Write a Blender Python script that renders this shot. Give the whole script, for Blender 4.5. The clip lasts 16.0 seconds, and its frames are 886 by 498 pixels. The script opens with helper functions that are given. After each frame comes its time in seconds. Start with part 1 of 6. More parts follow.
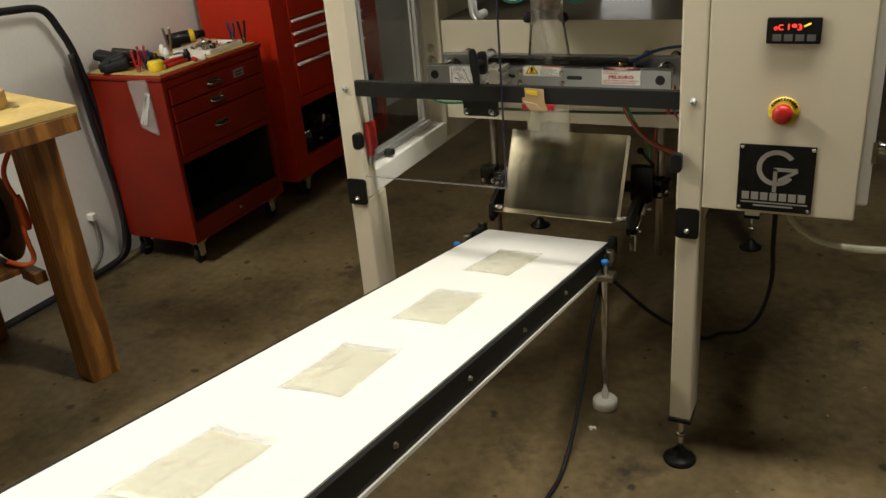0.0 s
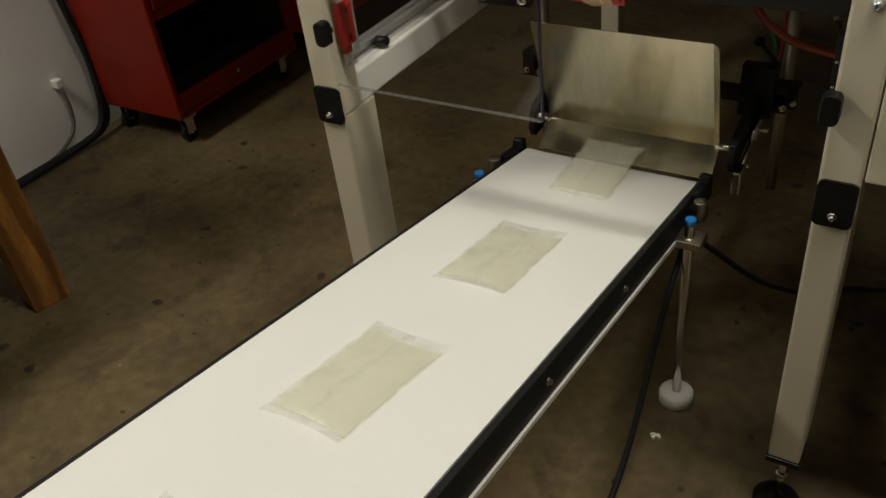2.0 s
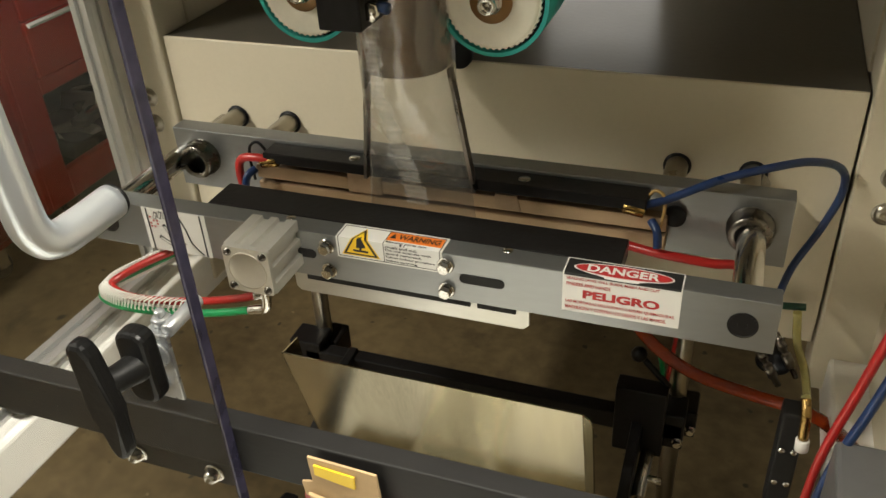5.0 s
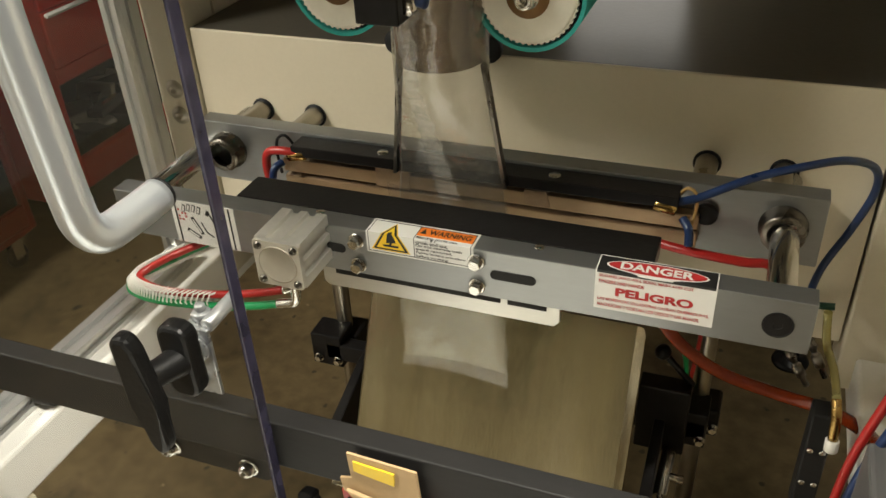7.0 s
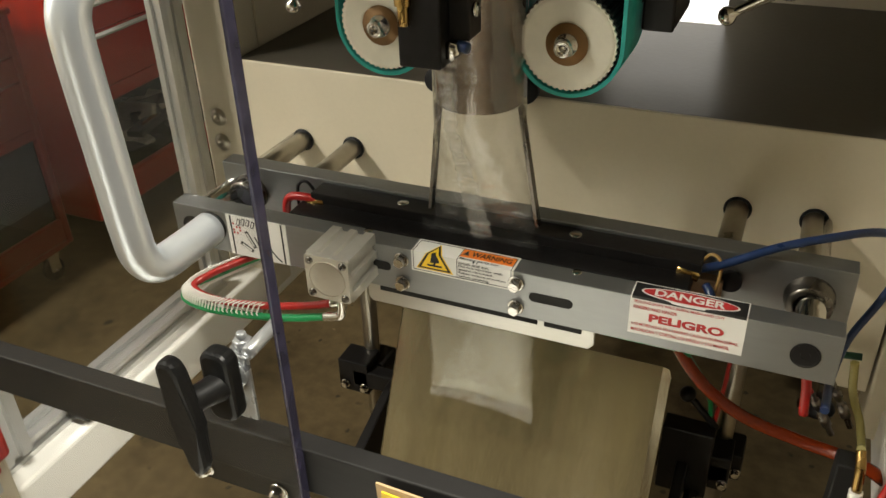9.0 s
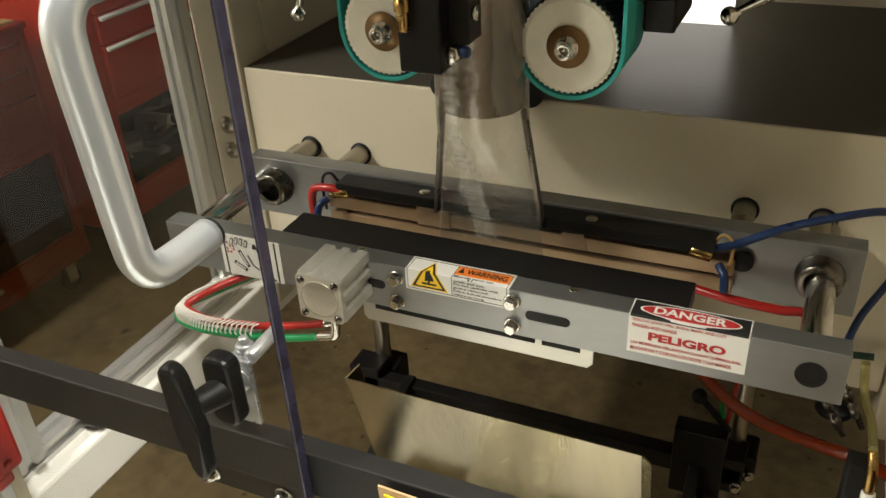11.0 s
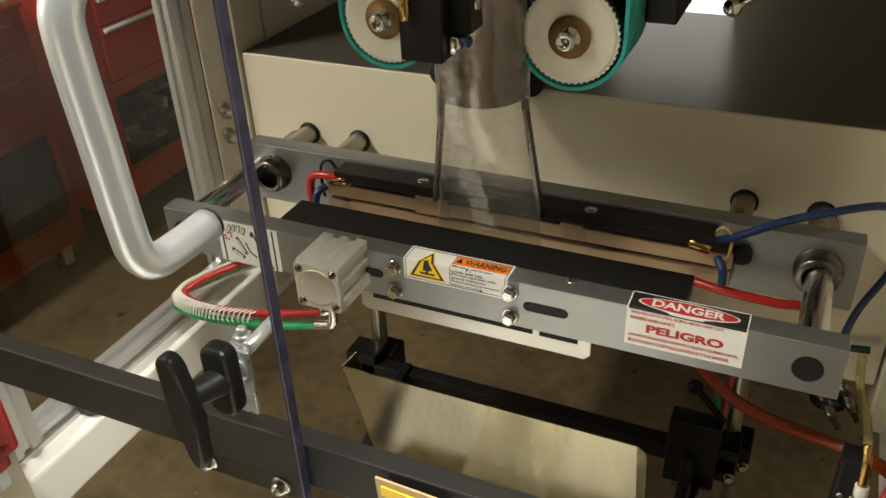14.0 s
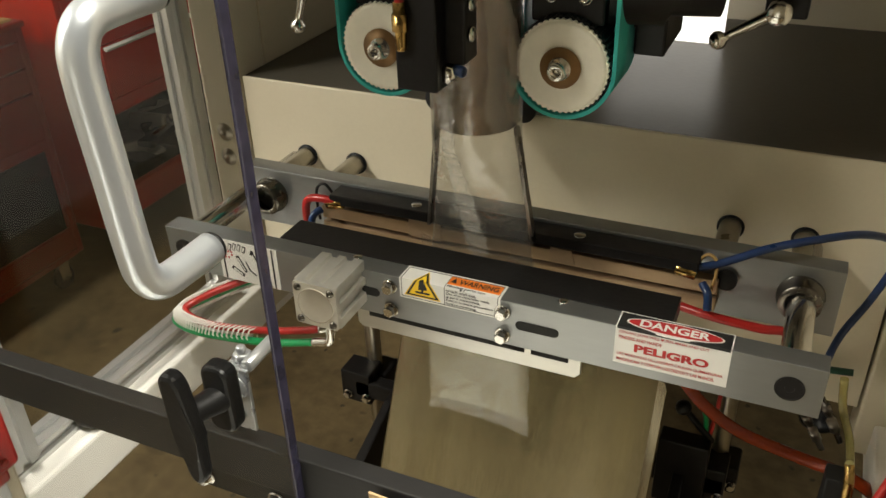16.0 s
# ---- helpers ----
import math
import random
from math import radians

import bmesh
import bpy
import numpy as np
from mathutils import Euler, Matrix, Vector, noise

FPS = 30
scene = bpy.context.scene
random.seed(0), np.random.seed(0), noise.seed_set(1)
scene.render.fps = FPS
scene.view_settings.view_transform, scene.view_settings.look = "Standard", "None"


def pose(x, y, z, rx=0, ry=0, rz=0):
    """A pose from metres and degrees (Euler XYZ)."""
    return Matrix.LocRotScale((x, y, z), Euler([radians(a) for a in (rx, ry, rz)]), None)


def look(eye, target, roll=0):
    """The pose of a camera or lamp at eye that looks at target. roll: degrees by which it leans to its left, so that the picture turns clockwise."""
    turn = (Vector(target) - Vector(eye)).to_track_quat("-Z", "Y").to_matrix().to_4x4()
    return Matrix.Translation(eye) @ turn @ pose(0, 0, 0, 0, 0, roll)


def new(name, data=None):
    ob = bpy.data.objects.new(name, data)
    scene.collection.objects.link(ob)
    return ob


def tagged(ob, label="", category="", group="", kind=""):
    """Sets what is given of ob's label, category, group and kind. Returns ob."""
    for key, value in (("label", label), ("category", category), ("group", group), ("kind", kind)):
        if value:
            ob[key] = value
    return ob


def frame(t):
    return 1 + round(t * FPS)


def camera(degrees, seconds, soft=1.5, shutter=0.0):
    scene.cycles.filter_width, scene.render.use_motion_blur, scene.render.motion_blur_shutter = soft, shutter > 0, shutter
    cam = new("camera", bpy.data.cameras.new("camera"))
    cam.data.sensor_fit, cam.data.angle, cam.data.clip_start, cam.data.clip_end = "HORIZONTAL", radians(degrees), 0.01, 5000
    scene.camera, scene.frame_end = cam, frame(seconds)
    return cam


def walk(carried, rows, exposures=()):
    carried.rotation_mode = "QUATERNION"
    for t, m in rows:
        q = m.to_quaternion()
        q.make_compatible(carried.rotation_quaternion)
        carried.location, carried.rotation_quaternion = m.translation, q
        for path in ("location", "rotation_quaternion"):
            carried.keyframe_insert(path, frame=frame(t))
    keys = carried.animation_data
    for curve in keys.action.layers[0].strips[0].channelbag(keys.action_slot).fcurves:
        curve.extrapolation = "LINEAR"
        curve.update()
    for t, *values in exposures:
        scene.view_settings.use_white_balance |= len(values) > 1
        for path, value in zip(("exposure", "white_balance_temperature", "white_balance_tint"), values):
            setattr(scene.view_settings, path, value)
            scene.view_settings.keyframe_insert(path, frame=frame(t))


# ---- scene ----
# A shop with a small vertical form-fill-seal machine, its take-away conveyor and red tool cabinets.
# Plan units: x along the machine's front, y into the machine, z up; one plan unit is U metres.
U = 1.1
EXPOSURES = [(0, -0.42), (0.5, -0.95), (1.0, -1.08), (1.5, -1.16), (2.0, -1.2), (2.5, -1.14), (3.0, -0.58), (3.5, 0.12), (4.0, 0.22), (16, 0.16)]
cam = camera(55.17, 16.0, soft=1.5)
PATH = [
    (0, (0.730, -1.751, 1.428), (-0.113, -0.138, 0.598), -5.17),
    (0.3, (0.694, -1.658, 1.400), (-0.295, -0.180, 0.484), -6.60),
    (0.5, (0.662, -1.575, 1.395), (-0.311, -0.130, 0.412), -6.24),
    (0.8, (0.608, -1.472, 1.371), (-0.307, -0.058, 0.292), -5.30),
    (1, (0.589, -1.408, 1.360), (-0.314, -0.034, 0.222), -6.15),
    (1.3, (0.562, -1.314, 1.360), (-0.328, 0.056, 0.207), -7.10),
    (1.5, (0.582, -1.202, 1.352), (-0.364, 0.142, 0.212), -8.06),
    (1.8, (0.507, -1.091, 1.355), (-0.431, 0.218, 0.169), -8.30),
    (2, (0.514, -1.031, 1.336), (-0.415, 0.282, 0.147), -7.48),
    (2.2, (0.454, -0.960, 1.332), (-0.390, 0.411, 0.146), -4.80),
    (2.5, (0.403, -0.851, 1.327), (-0.347, 0.575, 0.142), -3.28),
    (3, (0.409, -0.643, 1.335), (-0.303, 0.885, 0.258), -2.39),
    (3.5, (0.360, -0.469, 1.334), (-0.337, 1.090, 0.293), -2.07),
    (4, (0.280, -0.349, 1.328), (-0.270, 1.272, 0.294), -1.27),
    (4.5, (0.273, -0.305, 1.327), (-0.336, 1.266, 0.249), -3.44),
    (7, (0.250, -0.309, 1.328), (-0.381, 1.239, 0.230), -3.08),
    (7.5, (0.249, -0.309, 1.329), (-0.391, 1.231, 0.225), -3.31),
    (8, (0.251, -0.313, 1.340), (-0.374, 1.236, 0.239), -2.02),
    (8.5, (0.250, -0.316, 1.343), (-0.416, 1.239, 0.275), -2.06),
    (9, (0.249, -0.321, 1.344), (-0.449, 1.237, 0.302), -1.86),
    (11.5, (0.263, -0.317, 1.342), (-0.477, 1.231, 0.315), -3.40),
    (12, (0.264, -0.312, 1.340), (-0.460, 1.236, 0.302), -3.07),
    (12.5, (0.262, -0.310, 1.338), (-0.453, 1.239, 0.295), -2.77),
    (13, (0.258, -0.310, 1.344), (-0.463, 1.227, 0.285), -2.73),
    (13.5, (0.256, -0.311, 1.346), (-0.470, 1.219, 0.282), -2.73),
    (14, (0.257, -0.316, 1.346), (-0.467, 1.218, 0.287), -2.55),
    (14.5, (0.261, -0.321, 1.351), (-0.459, 1.218, 0.295), -2.57),
    (15, (0.263, -0.327, 1.356), (-0.456, 1.218, 0.309), -2.33),
    (15.5, (0.262, -0.331, 1.357), (-0.459, 1.225, 0.328), -2.03),
    (16, (0.265, -0.330, 1.360), (-0.456, 1.229, 0.337), -1.82),
]
walk(cam, [(t, look(eye, target, roll)) for t, eye, target, roll in PATH], EXPOSURES)

# ---------------------------------------------------------------- light
world = bpy.data.worlds.new("World")
scene.world = world
world.use_nodes = True
world.node_tree.nodes["Background"].inputs[0].default_value = (0.5, 0.47, 0.42, 1)
world.node_tree.nodes["Background"].inputs[1].default_value = 0.005


def tube_lamp(x, y, z, lx, ly, watts, colour=(1.0, 0.95, 0.83)):
    """A ceiling fluorescent: an area lamp just under its fitting."""
    data = bpy.data.lights.new("ceiling_tube", "AREA")
    data.shape, data.size, data.size_y, data.energy, data.color = "RECTANGLE", lx * U, ly * U, watts, colour
    ob = new("ceiling_tube", data)
    ob.matrix_world = pose(x * U, y * U, z * U)
    return ob


LAMPS = [(0.6, -0.22, 2.5, 1.1, 0.2, 73), (-1.5, -0.95, 2.45, 0.18, 0.8, 74), (2.6, 0.9, 2.5, 0.18, 0.8, 4)]
for row in LAMPS:
    tube_lamp(*row, (0.93, 0.97, 1.0) if row[0] > 2 else (1.0, 0.955, 0.835))

# ---------------------------------------------------------------- materials


def material(name, colour, rough=0.5, metal=0.0, vary=0.12, scale=6.0, fine=90.0, bump=0.02, spots=None, stretch=(1, 1, 1), coat=0.0, spec=0.5):
    """A surface with two scales of variation in tone, roughness and relief; spots: (colour, scale, threshold)."""
    m = bpy.data.materials.new(name)
    m.use_nodes = True
    nt = m.node_tree
    b = nt.nodes["Principled BSDF"]
    b.inputs["Metallic"].default_value = metal
    b.inputs["Coat Weight"].default_value = coat
    b.inputs["Specular IOR Level"].default_value = spec
    tc = nt.nodes.new("ShaderNodeTexCoord")
    mp = nt.nodes.new("ShaderNodeMapping")
    mp.inputs["Scale"].default_value = stretch
    nt.links.new(tc.outputs["Object"], mp.inputs["Vector"])
    big, small = nt.nodes.new("ShaderNodeTexNoise"), nt.nodes.new("ShaderNodeTexNoise")
    for n, s, d in ((big, scale, 4), (small, fine, 3)):
        n.inputs["Scale"].default_value = s
        n.inputs["Detail"].default_value = d
        nt.links.new(mp.outputs["Vector"], n.inputs["Vector"])
    add = nt.nodes.new("ShaderNodeMath")
    add.operation = "MULTIPLY_ADD"
    nt.links.new(small.outputs["Fac"], add.inputs[0])
    add.inputs[1].default_value = 0.4
    nt.links.new(big.outputs["Fac"], add.inputs[2])
    ramp = nt.nodes.new("ShaderNodeValToRGB")
    c = ramp.color_ramp
    c.elements[0].position, c.elements[1].position = 0.45, 0.95
    c.elements[0].color = (*[v * (1 - vary) for v in colour], 1)
    c.elements[1].color = (*[min(1, v * (1 + vary)) for v in colour], 1)
    nt.links.new(add.outputs[0], ramp.inputs[0])
    out = ramp.outputs[0]
    if spots:
        col, sc, th = spots
        n = nt.nodes.new("ShaderNodeTexNoise")
        n.inputs["Scale"].default_value, n.inputs["Detail"].default_value, n.inputs["Roughness"].default_value = sc, 6, 0.65
        nt.links.new(mp.outputs["Vector"], n.inputs["Vector"])
        r = nt.nodes.new("ShaderNodeMapRange")
        r.inputs[1].default_value, r.inputs[2].default_value = th, th + 0.16
        nt.links.new(n.outputs["Fac"], r.inputs[0])
        mix = nt.nodes.new("ShaderNodeMix")
        mix.data_type = "RGBA"
        nt.links.new(r.outputs[0], mix.inputs[0])
        nt.links.new(out, mix.inputs[6])
        mix.inputs[7].default_value = (*col, 1)
        out = mix.outputs[2]
    nt.links.new(out, b.inputs["Base Color"])
    rr = nt.nodes.new("ShaderNodeMapRange")
    rr.inputs[3].default_value, rr.inputs[4].default_value = max(0.02, rough - 0.1), min(1, rough + 0.1)
    nt.links.new(big.outputs["Fac"], rr.inputs[0])
    nt.links.new(rr.outputs[0], b.inputs["Roughness"])
    if bump:
        bp = nt.nodes.new("ShaderNodeBump")
        bp.inputs["Strength"].default_value, bp.inputs["Distance"].default_value = min(1, bump * 10), 0.002
        nt.links.new(small.outputs["Fac"], bp.inputs["Height"])
        nt.links.new(bp.outputs[0], b.inputs["Normal"])
    return m


def clear(name, tint, gloss=0.12, rough=0.05, haze=0.0, haze_colour=(0.8, 0.8, 0.78), bump=0.0, soft=0.0):
    """Thin clear plastic: lets most light through, with gloss and a little haze; soft: the share of the haze that scatters light onward."""
    m = bpy.data.materials.new(name)
    m.use_nodes = True
    nt = m.node_tree
    nt.nodes.remove(nt.nodes["Principled BSDF"])
    out = nt.nodes["Material Output"]
    t, g, d = nt.nodes.new("ShaderNodeBsdfTransparent"), nt.nodes.new("ShaderNodeBsdfGlossy"), nt.nodes.new("ShaderNodeBsdfDiffuse")
    t.inputs[0].default_value, d.inputs[0].default_value = (*tint, 1), (*haze_colour, 1)
    g.inputs["Roughness"].default_value = rough
    a, b = nt.nodes.new("ShaderNodeMixShader"), nt.nodes.new("ShaderNodeMixShader")
    a.inputs[0].default_value = haze
    nt.links.new(t.outputs[0], a.inputs[1])
    if soft:
        on, both = nt.nodes.new("ShaderNodeBsdfTranslucent"), nt.nodes.new("ShaderNodeMixShader")
        on.inputs[0].default_value, both.inputs[0].default_value = (*haze_colour, 1), soft
        nt.links.new(d.outputs[0], both.inputs[1])
        nt.links.new(on.outputs[0], both.inputs[2])
        nt.links.new(both.outputs[0], a.inputs[2])
    else:
        nt.links.new(d.outputs[0], a.inputs[2])
    fr, pw, mr = nt.nodes.new("ShaderNodeLayerWeight"), nt.nodes.new("ShaderNodeMath"), nt.nodes.new("ShaderNodeMapRange")
    pw.operation = "POWER"
    pw.inputs[1].default_value = 3.0
    nt.links.new(fr.outputs["Facing"], pw.inputs[0])
    nt.links.new(pw.outputs[0], mr.inputs[0])
    mr.inputs[3].default_value, mr.inputs[4].default_value = gloss * 0.3, min(0.9, gloss * 4)
    nt.links.new(mr.outputs[0], b.inputs[0])
    nt.links.new(a.outputs[0], b.inputs[1])
    nt.links.new(g.outputs[0], b.inputs[2])
    if bump:
        n, bp, tc = nt.nodes.new("ShaderNodeTexNoise"), nt.nodes.new("ShaderNodeBump"), nt.nodes.new("ShaderNodeTexCoord")
        n.inputs["Scale"].default_value, n.inputs["Detail"].default_value = 28, 3
        bp.inputs["Strength"].default_value, bp.inputs["Distance"].default_value = bump, 0.01
        nt.links.new(tc.outputs["Object"], n.inputs["Vector"])
        nt.links.new(n.outputs["Fac"], bp.inputs["Height"])
        nt.links.new(bp.outputs[0], g.inputs["Normal"])
        nt.links.new(bp.outputs[0], fr.inputs["Normal"])
    nt.links.new(b.outputs[0], out.inputs["Surface"])
    return m


def glow(name, colour, strength):
    m = bpy.data.materials.new(name)
    m.use_nodes = True
    b = m.node_tree.nodes["Principled BSDF"]
    b.inputs["Base Color"].default_value = (*colour, 1)
    b.inputs["Emission Color"].default_value = (*colour, 1)
    b.inputs["Emission Strength"].default_value = strength
    return m


CONCRETE = material("polished_concrete", (0.128, 0.094, 0.046), 0.5, vary=0.62, scale=2.1, fine=30, bump=0.02, spec=0.3, spots=((0.045, 0.034, 0.02), 4.5, 0.55))


def speckle(m, layers):
    """Scattered grit and small marks over a material: (colour, cells a metre, dot size, share) each."""
    nt = m.node_tree
    base = nt.nodes["Principled BSDF"].inputs["Base Color"]
    tc = nt.nodes.new("ShaderNodeTexCoord")
    for colour, cells, dot, share in layers:
        wob, vor, add = nt.nodes.new("ShaderNodeTexNoise"), nt.nodes.new("ShaderNodeTexVoronoi"), nt.nodes.new("ShaderNodeVectorMath")
        wob.inputs["Scale"].default_value = cells * 2.5
        vor.inputs["Scale"].default_value = cells
        sc = nt.nodes.new("ShaderNodeVectorMath")
        sc.operation = "SCALE"
        sc.inputs["Scale"].default_value = 0.35 / cells
        nt.links.new(tc.outputs["Object"], wob.inputs["Vector"])
        nt.links.new(wob.outputs["Color"], sc.inputs[0])
        nt.links.new(tc.outputs["Object"], add.inputs[0])
        nt.links.new(sc.outputs[0], add.inputs[1])
        nt.links.new(add.outputs[0], vor.inputs["Vector"])
        near, few, both = nt.nodes.new("ShaderNodeMapRange"), nt.nodes.new("ShaderNodeSeparateColor"), nt.nodes.new("ShaderNodeMath")
        near.inputs[1].default_value, near.inputs[2].default_value = dot * 0.6, dot
        near.inputs[3].default_value, near.inputs[4].default_value = 0.85, 0.0
        nt.links.new(vor.outputs["Distance"], near.inputs[0])
        nt.links.new(vor.outputs["Color"], few.inputs[0])
        pick = nt.nodes.new("ShaderNodeMath")
        pick.operation, both.operation = "LESS_THAN", "MULTIPLY"
        pick.inputs[1].default_value = share
        nt.links.new(few.outputs[0], pick.inputs[0])
        nt.links.new(pick.outputs[0], both.inputs[0])
        nt.links.new(near.outputs[0], both.inputs[1])
        mix = nt.nodes.new("ShaderNodeMix")
        mix.data_type = "RGBA"
        nt.links.new(both.outputs[0], mix.inputs[0])
        nt.links.new(base.links[0].from_socket, mix.inputs[6])
        mix.inputs[7].default_value = (*colour, 1)
        nt.links.new(mix.outputs[2], base)


speckle(CONCRETE, (((0.03, 0.024, 0.016), 9, 0.16, 0.35), ((0.03, 0.026, 0.018), 26, 0.2, 0.18), ((0.26, 0.2, 0.11), 12, 0.07, 0.2)))
PLASTER = material("white_wall_paint", (0.78, 0.77, 0.73), 0.7, vary=0.06, scale=2, fine=60, bump=0.02, spots=((0.4, 0.38, 0.33), 3, 0.68))
# Unseen ceiling: its lack of light is put into a dark base colour.
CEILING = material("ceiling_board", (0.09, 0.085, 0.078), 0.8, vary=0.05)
SOUTH_WALL = material("cream_wall_paint", (0.36, 0.32, 0.22), 0.8, vary=0.1, scale=2, fine=40)
DARK_WALL = material("grey_block_wall", (0.12, 0.115, 0.105), 0.8, vary=0.12, scale=2, fine=40)
CREAM = material("cream_powder_coat", (0.62, 0.56, 0.43), 0.42, vary=0.04, scale=3, fine=220, bump=0.012, spots=((0.5, 0.45, 0.33), 7, 0.7))
WHITE_COAT = material("white_powder_coat", (0.83, 0.81, 0.76), 0.4, vary=0.05, scale=5, fine=200, bump=0.012)
BLACK = material("black_plastic", (0.007, 0.007, 0.007), 0.38, vary=0.3, scale=20, fine=150, bump=0.015, spec=0.25)
ANOD_BLACK = material("black_anodised", (0.016, 0.015, 0.015), 0.36, metal=0.3, vary=0.25, scale=14, fine=160, bump=0.01, spec=0.25)
BEAM_GREY = material("dark_grey_anodised", (0.014, 0.0135, 0.013), 0.5, metal=0.0, vary=0.18, scale=9, fine=180, bump=0.01, stretch=(0.3, 1, 1), spec=0.2)
ALU = material("milled_aluminium", (0.3, 0.308, 0.31), 0.36, metal=0.85, vary=0.08, scale=5, fine=160, bump=0.012, stretch=(0.25, 1, 1))
BRIGHT_ALU = material("bright_aluminium", (0.5, 0.49, 0.46), 0.3, metal=0.9, vary=0.1, scale=12, fine=140, bump=0.008, stretch=(0.3, 1, 1))
CYL_ALU = material("pale_extruded_aluminium", (0.66, 0.64, 0.58), 0.34, metal=0.7, vary=0.08, scale=14, fine=160, bump=0.008)
SATIN_ALU = material("satin_aluminium", (0.66, 0.7, 0.74), 0.3, metal=0.75, vary=0.02, scale=1.5, fine=260, bump=0.003)
ZINC = material("zinc_plate", (0.46, 0.47, 0.48), 0.3, metal=0.6, vary=0.12, scale=40, fine=160, bump=0.01)
EXTRUSION = material("aluminium_extrusion", (0.62, 0.62, 0.61), 0.4, metal=0.8, vary=0.1, scale=8, fine=120, bump=0.01)
LEDGE = material("satin_sheet", (0.1, 0.09, 0.072), 0.34, metal=0.3, spec=0.2, vary=0.12, scale=6, fine=140, bump=0.006)
# Paler yellowish streaks in the colour stand in for reflections on the plate.
STEEL = material("brushed_stainless", (0.44, 0.395, 0.285), 0.17, metal=1.0, vary=0.3, scale=4.0, fine=140, bump=0.006, stretch=(4.0, 0.5, 0.5), spots=((0.56, 0.5, 0.34), 3, 0.52))
# Brown tone and upright streaks put the tube's reflections into its colour.
TUBE_STEEL = material("warm_steel_tube", (0.42, 0.33, 0.255), 0.26, metal=0.75, vary=0.25, scale=30, fine=80, bump=0.01, stretch=(1, 1, 0.04))
COLLAR = material("oiled_steel", (0.17, 0.155, 0.135), 0.28, metal=1.0, vary=0.15, scale=30, bump=0.0)
CHROME = material("bright_steel", (0.62, 0.6, 0.56), 0.16, metal=1.0, vary=0.08, scale=30, bump=0.0)
DULL_STEEL = material("dull_steel_rod", (0.4, 0.37, 0.31), 0.32, metal=1.0, vary=0.15, scale=20, bump=0.01)
CYL_CAP = material("tan_anodised", (0.36, 0.325, 0.26), 0.42, metal=0.4, vary=0.1, scale=20, bump=0.004)
BRASS = material("brass", (0.4, 0.26, 0.09), 0.25, metal=1.0, vary=0.1, scale=40, bump=0.0)
BRONZE = material("bronze_jaw_face", (0.36, 0.25, 0.15), 0.42, metal=0.5, vary=0.2, scale=18, fine=120, bump=0.02, stretch=(0.2, 1, 1))
PTFE = material("brown_release_cloth", (0.3, 0.2, 0.115), 0.5, vary=0.15, scale=30, fine=250, bump=0.02)
BELT = material("white_belt", (0.78, 0.775, 0.74), 0.45, vary=0.02, scale=3, fine=200, bump=0.008)
WHITE = material("white_plastic", (0.72, 0.7, 0.64), 0.45, vary=0.05, scale=14, bump=0.01)
WASHER = material("brown_washer", (0.24, 0.135, 0.05), 0.42, metal=0.4, vary=0.15, scale=30, bump=0.01)
PULLEY = material("white_nylon", (0.78, 0.75, 0.64), 0.5, vary=0.08, scale=22, fine=140, bump=0.015, spots=((0.55, 0.51, 0.42), 25, 0.66))
TEAL = material("teal_pull_belt", (0.015, 0.32, 0.29), 0.55, vary=0.12, scale=16, bump=0.02)
RED_PAINT = material("red_cabinet_enamel", (0.185, 0.011, 0.003), 0.36, vary=0.2, scale=4, fine=120, bump=0.008, spots=((0.13, 0.008, 0.003), 6, 0.62), spec=0.3)
RED_BRIGHT = material("bright_red_enamel", (0.42, 0.021, 0.005), 0.36, vary=0.16, scale=4, fine=120, bump=0.008, spots=((0.22, 0.012, 0.004), 6, 0.64), spec=0.3)
RED = material("red_plastic", (0.38, 0.014, 0.012), 0.32, vary=0.1, scale=20, bump=0.005)
ORANGE = material("orange_red_hose", (0.22, 0.026, 0.004), 0.22, vary=0.2, scale=30, fine=260, bump=0.04)
ORANGE_CORD = material("orange_cord", (0.62, 0.1, 0.015), 0.5, vary=0.1, bump=0.01)
GREEN = material("green_tube", (0.01, 0.24, 0.075), 0.3, vary=0.1, bump=0.0)
DARK_GREEN = material("dark_green_tube", (0.008, 0.05, 0.028), 0.35, vary=0.15, bump=0.0)
BLUE = material("blue_tube", (0.01, 0.03, 0.1), 0.32, vary=0.2, scale=60, bump=0.01)
BLUE_CAP = material("blue_cap", (0.02, 0.22, 0.65), 0.35, vary=0.08, bump=0.0)
YELLOW = material("yellow_plastic", (0.72, 0.5, 0.02), 0.45, vary=0.08, bump=0.005)
REEL_BOARD = material("dark_cardboard", (0.15, 0.095, 0.05), 0.8, vary=0.2, scale=10, fine=120, bump=0.02)
CARDBOARD = material("cardboard", (0.42, 0.29, 0.15), 0.8, vary=0.12, scale=12, fine=160, bump=0.02)
TAPE = material("packing_tape", (0.38, 0.24, 0.085), 0.45, vary=0.08, scale=20, bump=0.01)
PINE = material("pine_board", (0.4, 0.285, 0.095), 0.6, vary=0.3, scale=5, fine=60, bump=0.02, stretch=(1, 1, 9), spots=((0.22, 0.13, 0.06), 6, 0.63))
FIR = material("stained_fir", (0.29, 0.122, 0.023), 0.42, vary=0.55, scale=7, fine=60, bump=0.03, stretch=(6, 6, 0.7), spots=((0.08, 0.027, 0.006), 12, 0.58))


